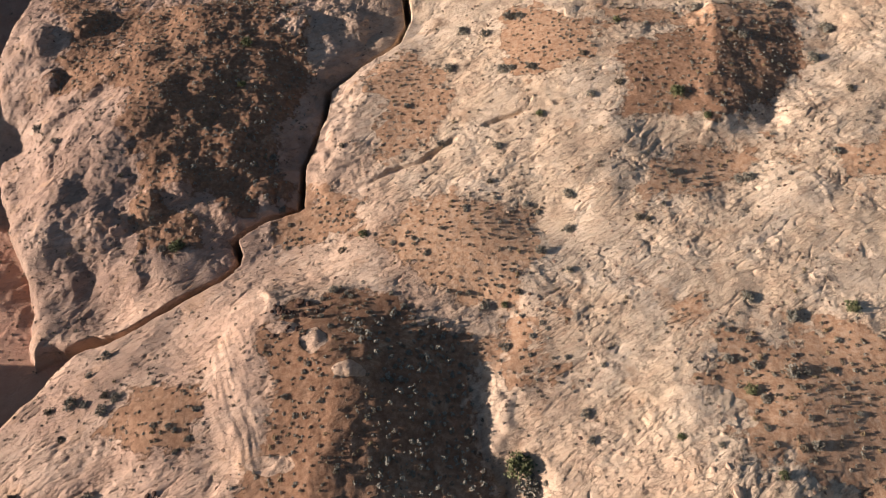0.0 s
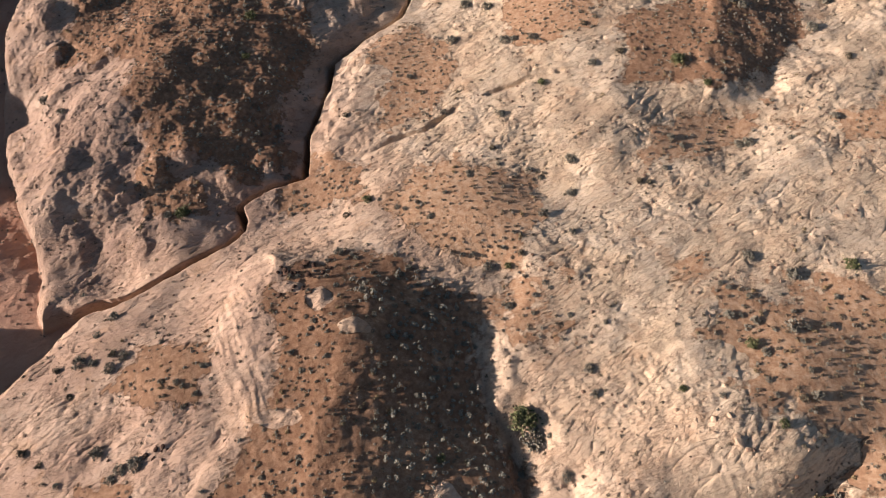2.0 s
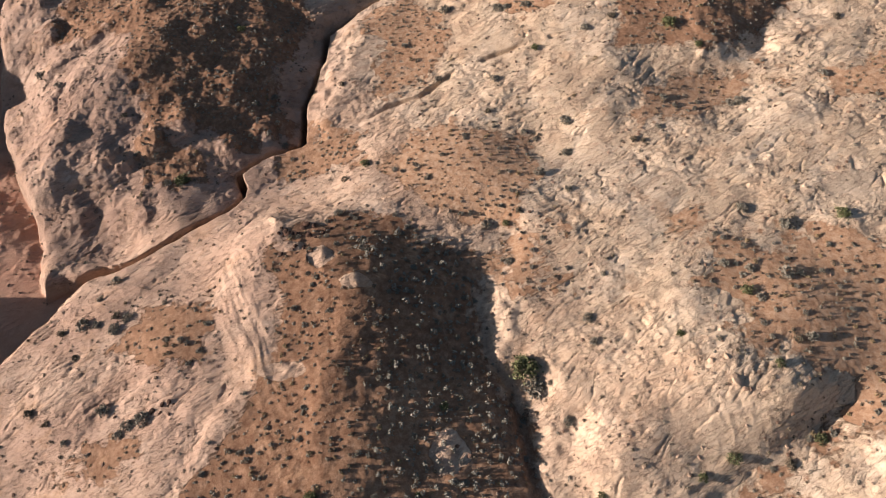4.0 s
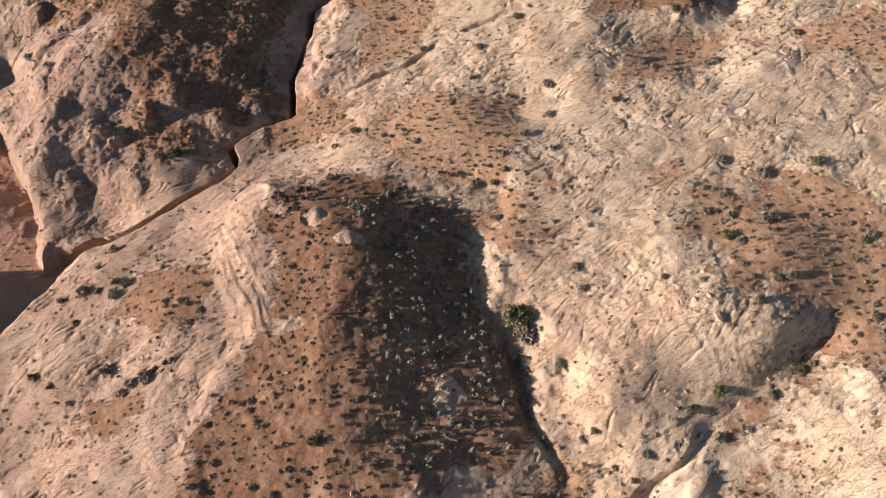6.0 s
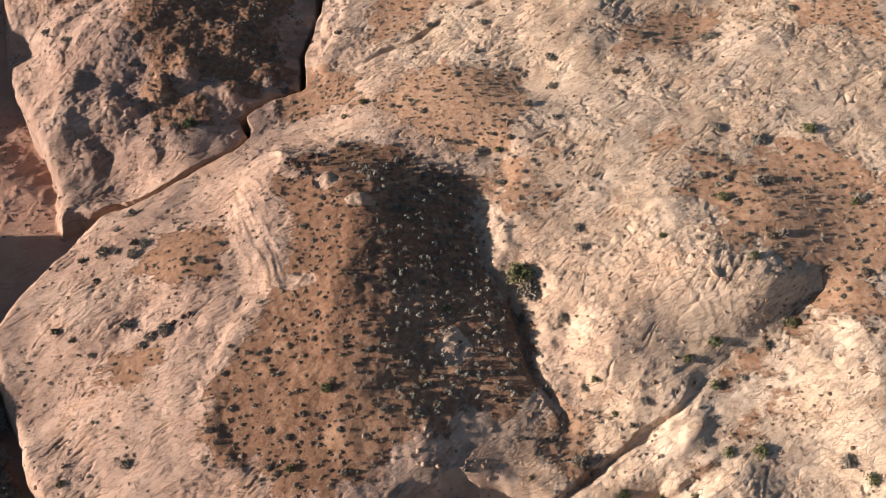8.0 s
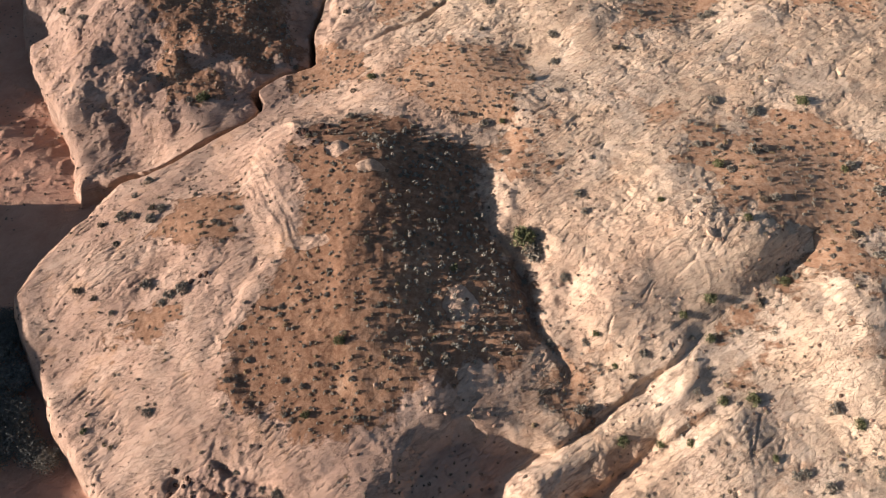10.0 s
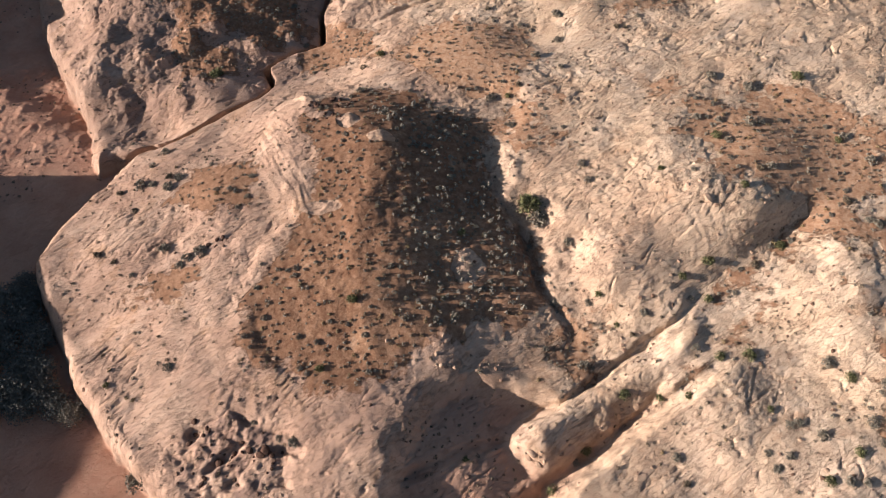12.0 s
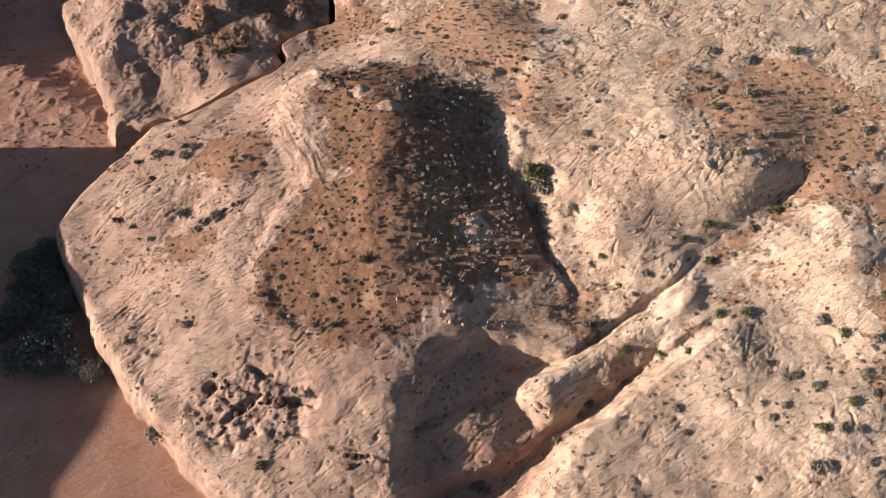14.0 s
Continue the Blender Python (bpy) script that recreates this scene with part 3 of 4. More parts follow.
def slickrock(n, lines):
    """Pale cross-bedded sandstone: cream and pink bands, grey patina, red iron stains, shade painted dark along the
    cracks.
    """
    swirl = n.noise(0.07, 6, 0.65, warp=1.2)
    bands = n.noise(0.9, 6, 0.7, (0.28, 1.6, 1.0), -30, 0.6)
    pink = n.ramp(swirl, (0.30, (0.36, 0.235, 0.172)), (0.48, (0.46, 0.315, 0.232)), (0.66, (0.54, 0.395, 0.295)))
    cream = n.ramp(swirl, (0.30, (0.50, 0.36, 0.247)), (0.46, (0.59, 0.45, 0.315)), (0.62, (0.64, 0.51, 0.378)), (0.76, (0.54, 0.425, 0.322)))
    tone = n.mix(n.attribute("pale"), pink, cream)
    # varnished grey, made darker to hold part of the left rock's shade
    grey = n.ramp(swirl, (0.32, (0.22, 0.148, 0.118)), (0.50, (0.30, 0.205, 0.162)), (0.68, (0.41, 0.295, 0.235)))
    tone = n.mix(n.attribute("varnish_and_shade"), tone, grey)
    tone = n.mix(n.ramp(bands, (0.38, 0.35), (0.56, 0.0)), tone, (0.40, 0.26, 0.175))
    patina = n.ramp(n.noise(0.5, 8, 0.78), (0.52, 0.0), (0.62, 0.4))
    tone = n.mix(patina, tone, (0.30, 0.215, 0.165))
    chips = n.ramp(n.noise(3.0, 5, 0.75, (0.7, 1.4, 1.0), -30), (0.60, 0.0), (0.66, 0.35))
    tone = n.mix(chips, tone, (0.20, 0.125, 0.088))
    # crevice and ledge shade painted dark along cracks, plate gaps and dashes
    tone = n.mix(n.math("MULTIPLY", lines, 0.5), tone, (0.15, 0.09, 0.062))
    speck = n.ramp(n.noise(7.0, 4, 0.8), (0.57, 0.0), (0.65, 0.3))
    return n.mix(speck, tone, (0.26, 0.18, 0.135))


def ground_material():
    n = Nodes("desert_ground", 0.95)
    lines = n.math("MAXIMUM", cracks(n, 0.55, (0.35, 1.5, 1.0), -32, 0.018, 0.22), n.math("MAXIMUM", cracks(n, 1.3, (0.5, 1.4, 1.0), -24, 0.024, 0.35), cracks(n, 2.6, (0.45, 1.5, 1.0), -38, 0.035, 0.5)))
    gaps, lift = n.plates(0.60, (0.42, 1.7, 1.0), -33, 0.05, 0.0)
    small_gaps, small_lift = n.plates(1.7, (0.5, 1.6, 1.0), -30, 0.07, 7.0)
    broken = n.ramp(n.noise(0.075, 5, 0.68), (0.44, 0.0), (0.56, 1.0))
    crazed = n.ramp(n.noise(0.16, 5, 0.7), (0.46, 0.0), (0.56, 1.0))
    gaps, small_gaps = n.math("MULTIPLY", gaps, broken), n.math("MULTIPLY", small_gaps, crazed)
    steps_up = n.math("ADD", n.math("MULTIPLY", n.math("MULTIPLY", lift, broken), 0.9), n.math("MULTIPLY", n.math("MULTIPLY", small_lift, crazed), 0.35))
    lines = n.math("MAXIMUM", lines, n.math("MULTIPLY", n.math("MAXIMUM", gaps, small_gaps), 0.35))
    # dashes along the beds that paint the thin shade under small ledges
    ledge_shade = n.ramp(n.noise(1.2, 6, 0.74, (0.42, 1.5, 1.0), -33, 0.3), (0.575, 0.0), (0.63, 1.0))
    ledge_shade = n.math("MULTIPLY", ledge_shade, n.ramp(n.noise(0.10, 5, 0.7), (0.40, 0.1), (0.54, 1.0)))
    lines = n.math("MAXIMUM", lines, n.math("MULTIPLY", ledge_shade, 0.75))
    rock = slickrock(n, lines)
    mottle = n.noise(1.2, 8, 0.78)
    soil = n.ramp(mottle, (0.38, (0.145, 0.073, 0.042)), (0.50, (0.195, 0.106, 0.062)), (0.62, (0.265, 0.155, 0.097)))
    orange = n.ramp(mottle, (0.38, (0.31, 0.175, 0.103)), (0.50, (0.41, 0.255, 0.155)), (0.62, (0.50, 0.345, 0.232)))
    soil = n.mix(n.attribute("orange"), soil, orange)
    pebbles = n.ramp(n.noise(6.0, 5, 0.8), (0.56, 0.0), (0.63, 0.4))
    soil = n.mix(pebbles, soil, (0.12, 0.072, 0.050))
    # soil creeps into the rock's hollows in broken patches
    edge = n.math("ADD", n.attribute("soil"), n.math("MULTIPLY", n.math("SUBTRACT", n.noise(0.55, 10, 0.8), 0.5), 2.4))
    cover = n.ramp(edge, (0.36, 0.0), (0.66, 1.0))
    tone = n.mix(cover, rock, soil)
    pockets = n.ramp(n.noise(0.19, 9, 0.72), (0.56, 0.0), (0.64, 0.5))
    tone = n.mix(pockets, tone, orange)
    sand = n.ramp(n.noise(0.25, 7, 0.7), (0.35, (0.37, 0.195, 0.13)), (0.65, (0.46, 0.28, 0.195)))
    tone = n.mix(n.attribute("sand"), tone, sand)
    flow = n.noise(1.6, 6, 0.66, (0.4, 1.5, 1.0), -32, 0.8)
    flutes = n.noise(1.5, 4, 0.65, (1.6, 0.30, 1.0), -30, 0.5)
    calm = n.math("SUBTRACT", 1.0, n.math("MULTIPLY", n.attribute("sand"), 0.75))
    ribs = n.noise(2.2, 4, 0.6, (0.22, 1.8, 1.0), -31, 0.5)
    strata = n.strata(-31, 1.1, 4.0)
    rough = n.ramp(n.noise(0.11, 4, 0.6), (0.42, 0.35), (0.62, 1.0))
    n.bump((n.math("MULTIPLY", flow, n.math("MULTIPLY", calm, rough)), 1.0, 0.14), (n.math("MULTIPLY", ribs, n.math("MULTIPLY", calm, rough)), 1.0, 0.035), (n.math("MULTIPLY", flutes, calm), 1.0, 0.03),
           (n.math("MULTIPLY", strata, n.math("MULTIPLY", n.math("SUBTRACT", 1.0, cover), calm)), 1.0, 0.09), (n.math("MULTIPLY", steps_up, n.math("MULTIPLY", calm, n.math("SUBTRACT", 1.0, cover))), 1.0, 0.10), (n.math("MULTIPLY", lines, n.math("SUBTRACT", cover, 1.0)), 1.0, 0.10), (n.noise(3.5, 7, 0.76), 1.0, 0.075))
    return n.done(tone)


def leaf_material(name, dark, light):
    n = Nodes(name, 0.8)
    info = n.tree.nodes.new("ShaderNodeNewGeometry").outputs["Random Per Island"]
    each = n.tree.nodes.new("ShaderNodeObjectInfo").outputs["Random"]
    tone = n.ramp(info, (0.0, dark), (1.0, light))
    tone = n.mix(n.math("MULTIPLY", each, 0.35), tone, tuple(0.5 * (a + b) for a, b in zip(dark, light)))
    return n.done(tone)


def wood_material():
    n = Nodes("grey_twig", 0.9)
    return n.bump((n.noise(30, 3), 0.4, 0.01)).done(n.ramp(n.noise(12, 4), (0.35, (0.12, 0.09, 0.07)), (0.7, (0.25, 0.20, 0.16))))


def stone_material(name, dark, light):
    n = Nodes(name, 0.92)
    return n.bump((n.noise(3.0, 6, 0.7), 0.6, 0.12)).done(n.ramp(n.noise(1.2, 6, 0.7), (0.35, dark), (0.68, light)))


GROUND = ground_material()
SAGE = leaf_material("sagebrush_leaf", (0.135, 0.122, 0.094), (0.275, 0.25, 0.20))
GREEN = leaf_material("juniper_leaf", (0.055, 0.062, 0.028), (0.17, 0.175, 0.08))
DARK_BRUSH = leaf_material("blackbrush_leaf", (0.09, 0.072, 0.05), (0.19, 0.155, 0.108))
COTTON = leaf_material("shade_tree_leaf", (0.075, 0.08, 0.07), (0.16, 0.165, 0.145))
DRY = leaf_material("dry_grass", (0.15, 0.11, 0.06), (0.28, 0.21, 0.115))
PALE_SAGE = leaf_material("pale_sagebrush_leaf", (0.13, 0.122, 0.10), (0.26, 0.245, 0.205))
TWIG = wood_material()
RUST = stone_material("rusty_ironstone", (0.045, 0.026, 0.019), (0.125, 0.068, 0.046))
PALE_STONE = stone_material("pale_sandstone", (0.34, 0.235, 0.165), (0.5, 0.375, 0.27))

# ---- ground ----
def grown(start, step, end):
    """Coordinates that leave an even grid with ever wider steps."""
    out, here = [], start
    while abs(here) < abs(end):
        step *= 1.16
        here += math.copysign(step, end - start)
        out.append(here)
    return out


def axis(low, high, step, far):
    fine = np.arange(low, high, step)
    return np.array(grown(low, step, -far)[::-1] + list(fine) + grown(fine[-1], step, far))


GRID = []


def make_ground(step=0.175):
    gx, gy = axis(-98, 80, step, 4000), axis(-40, 112, step, 4000)
    gy = np.concatenate([gy[gy < 62], np.arange(62, 112, 0.22), gy[gy > 112]])
    x, y = np.meshgrid(gx, gy)
    z, soil, hot, sand, pale, varnish_and_shade = terrain(x, y)
    w, h = len(gx), len(gy)
    me = bpy.data.meshes.new("ground")
    me.vertices.add(w * h)
    me.vertices.foreach_set("co", np.stack([x, y, z], -1).astype(np.float32).ravel())
    i = (np.arange(h - 1)[:, None] * w + np.arange(w - 1)[None]).ravel()
    quads = np.stack([i, i + 1, i + 1 + w, i + w], -1).ravel()
    me.loops.add(len(quads))
    me.loops.foreach_set("vertex_index", quads.astype(np.int32))
    me.polygons.add(len(i))
    me.polygons.foreach_set("loop_start", np.arange(0, len(quads), 4, dtype=np.int32))
    me.polygons.foreach_set("use_smooth", np.ones(len(i), bool))
    for name, values in (("soil", soil), ("orange", hot), ("sand", sand), ("pale", pale), ("varnish_and_shade", varnish_and_shade)):
        me.attributes.new(name, "FLOAT", "POINT").data.foreach_set("value", values.astype(np.float32).ravel())
    me.update(calc_edges=True)
    me.materials.append(GROUND)
    GRID.extend((gx, gy, z))
    ob = new("ground", me)
    ob.shadow_terminator_geometry_offset = 0.3
    return tagged(ob, "pale cross-bedded slickrock with soil patches and a sandy canyon floor", "ground", kind="structure")


ground = make_ground()


def heights(x, y):
    """The ground's height between its grid points."""
    gx, gy, z = GRID
    i, j = np.clip(np.searchsorted(gx, x) - 1, 0, len(gx) - 2), np.clip(np.searchsorted(gy, y) - 1, 0, len(gy) - 2)
    u, v = (x - gx[i]) / (gx[i + 1] - gx[i]), (y - gy[j]) / (gy[j + 1] - gy[j])
    return (z[j, i] * (1 - u) + z[j, i + 1] * u) * (1 - v) + (z[j + 1, i] * (1 - u) + z[j + 1, i + 1] * u) * v


def height(x, y):
    return float(heights(np.array([float(x)]), np.array([float(y)]))[0])


# ---- plants ----
def leaf_cloud(rng, count, radius, tall, leaf, low=0.1):
    """Vertices and faces of small crossed leaves, gathered in uneven clumps inside a flat-bottomed crown."""
    clumps = []
    for _ in range(max(4, count // 14)):
        a, r = rng.rand() * 2 * np.pi, radius * 0.8 * math.sqrt(rng.rand())
        top = math.sqrt(max(0.05, 1 - (r / radius) ** 2))
        clumps.append((r * math.cos(a), r * math.sin(a), tall * (low + (0.9 - low) * top * (0.55 + 0.45 * rng.rand()))))
    clumps = np.array(clumps)
    at = clumps[rng.randint(len(clumps), size=count)] + rng.normal(size=(count, 3)) * np.array([radius * 0.17, radius * 0.17, tall * 0.13])
    at[:, 2] = np.maximum(at[:, 2], 0.02)
    u = rng.normal(size=(count, 3))
    u /= np.linalg.norm(u, axis=1)[:, None]
    v = np.cross(u, rng.normal(size=(count, 3)))
    v /= np.linalg.norm(v, axis=1)[:, None]
    size = leaf * (0.6 + 0.8 * rng.rand(count, 1))
    verts = np.stack([at - u * size, at + v * size * 0.6, at + u * size, at - v * size * 0.6], 1).reshape(-1, 3)
    return verts


def quad_mesh(name, verts, material):
    me = bpy.data.meshes.new(name)
    n = len(verts)
    me.vertices.add(n)
    me.vertices.foreach_set("co", verts.astype(np.float32).ravel())
    me.loops.add(n)
    me.loops.foreach_set("vertex_index", np.arange(n, dtype=np.int32))
    me.polygons.add(n // 4)
    me.polygons.foreach_set("loop_start", np.arange(0, n, 4, dtype=np.int32))
    me.update(calc_edges=True)
    me.materials.append(material)
    return me


def branch_mesh(name, rng, limbs, radius, tall, thick):
    """Tapered crooked limbs that fan out from the root."""
    bm = bmesh.new()
    for k in range(limbs):
        a = 2 * math.pi * (k + 0.6 * rng.rand()) / limbs
        reach, up = radius * (0.4 + 0.45 * rng.rand()), tall * (0.45 + 0.35 * rng.rand())
        p, last, girth = Vector((0, 0, -0.15)), None, thick
        for j in range(5):
            f = j / 4
            p = Vector((math.cos(a) * reach * f ** 1.3, math.sin(a) * reach * f ** 1.3, -0.15 + (up + 0.15) * f))
            p += Vector((rng.normal(), rng.normal(), 0)) * 0.05 * radius
            g = girth * (1 - 0.8 * f)
            ring = [bm.verts.new(p + Vector((math.cos(b), math.sin(b), 0)) * g) for b in (0, 2.1, 4.2)]
            if last:
                for i in range(3):
                    bm.faces.new((last[i], last[(i + 1) % 3], ring[(i + 1) % 3], ring[i]))
            last = ring
    me = bpy.data.meshes.new(name)
    bm.to_mesh(me)
    bm.free()
    me.materials.append(TWIG)
    return me


def plant(name, label, category, group, seed, count, radius, tall, leaf, material, limbs, low=0.1):
    rng = np.random.RandomState(seed)
    root = tagged(new(name), label, category, group)
    stems = new("stem", branch_mesh("stem", rng, limbs, radius, tall, 0.05 * radius + 0.01))
    crown = new("foliage", quad_mesh("foliage", leaf_cloud(rng, count, radius, tall, leaf, low), material))
    stems.parent = crown.parent = root
    return root


def stand(ob, x, y, size=1.0, turn=0.0, first=False):
    m = Matrix.Translation((x, y, height(x, y) - 0.03)) @ pose(0, 0, 0, 0, 0, turn) @ Matrix.Diagonal((size, size, size, 1))
    if first:
        ob.matrix_basis = m
        return ob
    c = copy_thing(ob, m)
    c.scale = (size, size, size)
    return c


def scattered(name, label, category, places, templates, material):
    """Small plants past counting, as one sheet of leaves."""
    chunks = []
    rng = np.random.RandomState(97)
    z = heights(places[:, 0], places[:, 1])
    for (x, y, size), zz in zip(places, z):
        v = templates[rng.randint(len(templates))] * size
        a = rng.rand() * 2 * math.pi
        c, s = math.cos(a), math.sin(a)
        chunks.append(np.stack([c * v[:, 0] - s * v[:, 1] + x, s * v[:, 0] + c * v[:, 1] + y, v[:, 2] + zz - 0.03], -1))
    return tagged(new(name, quad_mesh(name, np.concatenate(chunks), material)), label, category, kind="stuff")


def sown(seed, cell, rule, low, high):
    """Places and sizes of small plants over the seen land, one to a cell at most, thinned by rule(x, y, soil, orange, sand)."""
    rng = np.random.RandomState(seed)
    gx, gy = np.meshgrid(np.arange(-92, 72, cell), np.arange(-32, 108, cell))
    gx, gy = gx.ravel(), gy.ravel()
    x, y = gx + cell * 0.85 * rng.rand(len(gx)), gy + cell * 0.85 * rng.rand(len(gx))
    soil, hot = soil_cover(x, y)
    sand = smooth(-1.5, 0.0, inside(x, y, FLOOR_RING))
    keep = rng.rand(len(x)) < rule(x, y, soil, hot, sand)
    keep &= near_line(x, y, SLOT)[0] > 1.6
    x, y = x[keep], y[keep]
    size = low + (high - low) * rng.rand(len(x)) ** 1.7
    return np.stack([x, y, size], -1)


def clumped(x, y, size, seed, cut=0.05):
    return smooth(cut, cut + 0.25, layers(x, y, size, 2, seed))


def tuft(rng, count, radius, tall, leaf):
    """A small round shrub: leaves that lie roughly along an uneven dome, with gaps."""
    a, h = rng.rand(count) * 2 * np.pi, rng.rand(count) ** 0.8
    swell_by = 1 + 0.18 * np.sin(a * 2 + rng.rand() * 6) + 0.12 * np.sin(a * 5 + rng.rand() * 6)
    out = np.stack([np.cos(a) * np.sqrt(1 - h * h), np.sin(a) * np.sqrt(1 - h * h), h], -1)
    at = out * (swell_by * (0.72 + 0.3 * rng.rand(count)))[:, None] * np.array([radius, radius, tall])
    face = out + 0.55 * rng.normal(size=(count, 3))
    u = np.cross(face, rng.normal(size=(count, 3)))
    u /= np.linalg.norm(u, axis=1)[:, None]
    v = np.cross(face, u)
    v /= np.linalg.norm(v, axis=1)[:, None]
    size = leaf * (0.6 + 0.8 * rng.rand(count, 1))
    return np.stack([at - u * size, at + v * size * 0.7, at + u * size, at - v * size * 0.7], 1).reshape(-1, 3)


rng = np.random.RandomState(5)
BRUSH_SHAPES = [tuft(rng, 38, 0.44, 0.36, 0.13) for _ in range(8)]
TALL_SHAPES = [tuft(rng, 46, 0.42, 0.58, 0.12) for _ in range(6)]
sage_places = sown(11, 0.92, lambda x, y, s, h, f: (0.62 * s * (1 - 0.6 * h) * (0.5 + 0.5 * clumped(x, y, 7, 91, -0.25)) + 0.07 * (1 - s) * clumped(x, y, 9, 93, 0.05)) * (1 - f), 0.36, 0.78)
dark_places = sown(12, 1.02, lambda x, y, s, h, f: (0.33 * s + 0.22 * h + (1 - s) * (0.05 + 0.24 * clumped(x, y, 8, 95, 0.0))) * (1 - f) + 0.35 * f * clumped(x, y, 12, 97, -0.2) * (y > 30), 0.32, 0.64)
dry_places = sown(13, 1.6, lambda x, y, s, h, f: (0.16 * s + 0.06 * (1 - s) * clumped(x, y, 8, 99, 0.05)) * (1 - f), 0.4, 0.8)
FLANK = [(-13, 37), (-8, 30), (-7, 22), (-8, 8), (-6, 0), (6, 3), (8, 10), (6, 17), (3, 25), (3, 34), (-4, 40)]
lit_places = sown(14, 1.25, lambda x, y, s, h, f: 0.62 * smooth(-0.5, 1.0, inside(x, y, FLANK)) + 0.16 * smooth(-42, -39, x) * smooth(-22, -26, x) * smooth(58, 61, y), 0.6, 1.15)
by_size = np.argsort(-sage_places[:, 2] * (sage_places[:, 1] < 60))
NEAR_SAGE, sage_places = sage_places[by_size[:190]], sage_places[by_size[190:]]
scattered("sagebrush_scatter", "many small grey-green sagebrush clumps on soil and rock", "shrubs", sage_places, BRUSH_SHAPES, SAGE)
scattered("pale_sage_scatter", "many rounded pale grey sagebrush clumps on the steep slope", "shrubs", lit_places, TALL_SHAPES, PALE_SAGE)
scattered("blackbrush_scatter", "many small dark twiggy blackbrush clumps over the slope", "shrubs", dark_places, BRUSH_SHAPES, DARK_BRUSH)
scattered("grass_scatter", "tufts of dry straw-coloured bunchgrass between the shrubs", "grass", dry_places, BRUSH_SHAPES, DRY)

# ---- larger bushes and trees, each where it stands ----
JUNIPER = [plant("juniper", "small dark green juniper on sandy soil, casting a long shadow", "tree", "junipers", 200 + i, 900, 0.5, 0.5, 0.052, GREEN, 6) for i in range(2)]
GREEN_BUSH = [plant("green_bush", "low bright green bush rooted in a rock pocket", "bush", "green bushes", 210 + i, 420, 0.5, 0.38, 0.062, GREEN, 6) for i in range(3)]
SAGE_BUSH = [plant("sagebrush", "rounded grey-green sagebrush with twiggy pale tips", "bush", "sagebrush", 220 + i, 420, 0.5, 0.32, 0.062, SAGE, 7) for i in range(4)]
DARK_BUSH = [plant("blackbrush", "low dark brown blackbrush on bare rock", "bush", "blackbrush", 230 + i, 320, 0.5, 0.28, 0.066, DARK_BRUSH, 7) for i in range(2)]
SHADE_TREE = [plant("shade_tree", "broad dark leafy tree at the shaded foot of the cliff", "tree", "trees under the cliff", 240 + i, 2600, 0.5, 0.62, 0.028, tree_leaf, 7) for i, tree_leaf in enumerate((COTTON, COTTON, SAGE))]
grown_count = {}
turns = random.Random(31)


def grow(kinds, x, y, wide):
    """One plant of that width. The first of a kind is the pattern itself; the rest are copies."""
    pattern = kinds[turns.randrange(len(kinds))]
    first = pattern.name not in grown_count
    grown_count[pattern.name] = True
    size = wide * turns.uniform(0.95, 1.2)
    return stand(pattern, x, y, size, turns.uniform(0, 360), first)


for pattern in JUNIPER + GREEN_BUSH + SAGE_BUSH + DARK_BUSH + SHADE_TREE:
    pattern.matrix_basis = Matrix.Identity(4)
grow(DARK_BUSH, -13.9, 49, 1.2)
grow(GREEN_BUSH, -11.1, 51.4, 1.4)
grow(SAGE_BUSH, 13, 47.2, 1.5)
grow(SAGE_BUSH, 17.2, 50.9, 1.6)
grow(SAGE_BUSH, 16.5, 44, 1.1)
grow(DARK_BUSH, 9.7, 40.8, 1.1)
grow(GREEN_BUSH, 7.9, 39.4, 1.1)
grow(SAGE_BUSH, 7.8, 33.4, 1.2)
grow(SAGE_BUSH, 5.4, 39.4, 1.3)
grow(JUNIPER, 8.6, 18.9, 2.9)
grow(SAGE_BUSH, 9.6, 16.8, 2.6)
grow(GREEN_BUSH, -0.8, 14.3, 1.1)
grow(SAGE_BUSH, 12.8, 12.4, 1.4)
grow(SAGE_BUSH, 16.3, 24.6, 1.2)
grow(SAGE_BUSH, 16.5, 21.3, 1)
grow(SAGE_BUSH, -14.1, 41.5, 1.3)
grow(SAGE_BUSH, 37.6, 38.9, 1.7)
grow(SAGE_BUSH, 42.3, 36.1, 1.7)
grow(GREEN_BUSH, 49.2, 36.9, 1.8)
grow(SAGE_BUSH, 39.9, 28.6, 1.8)
grow(SAGE_BUSH, 41.5, 28.7, 1.3)
grow(GREEN_BUSH, 34.7, 26.5, 1.6)
grow(SAGE_BUSH, 35.9, 25.3, 1.2)
grow(SAGE_BUSH, 51.9, 25.4, 1.5)
grow(GREEN_BUSH, 50.9, 24.8, 1.1)
grow(DARK_BUSH, 38, 19.6, 1.2)
grow(SAGE_BUSH, 39.6, 19.8, 1.2)
grow(GREEN_BUSH, 34.9, 16.6, 1.1)
grow(GREEN_BUSH, 38.6, 9.3, 1.5)
grow(SAGE_BUSH, 40, 9.9, 1)
grow(GREEN_BUSH, 28.9, 7.5, 1.4)
grow(GREEN_BUSH, 25.4, 5.7, 1.1)
grow(DARK_BUSH, 34.6, 6.7, 1.3)
grow(SAGE_BUSH, 53.5, 20.6, 1.6)
grow(SAGE_BUSH, 50.1, 10.5, 1.2)
grow(SAGE_BUSH, 49.3, 11.1, 1)
grow(DARK_BUSH, 47.9, 14.3, 1.2)
grow(GREEN_BUSH, 25.8, 21, 1.1)
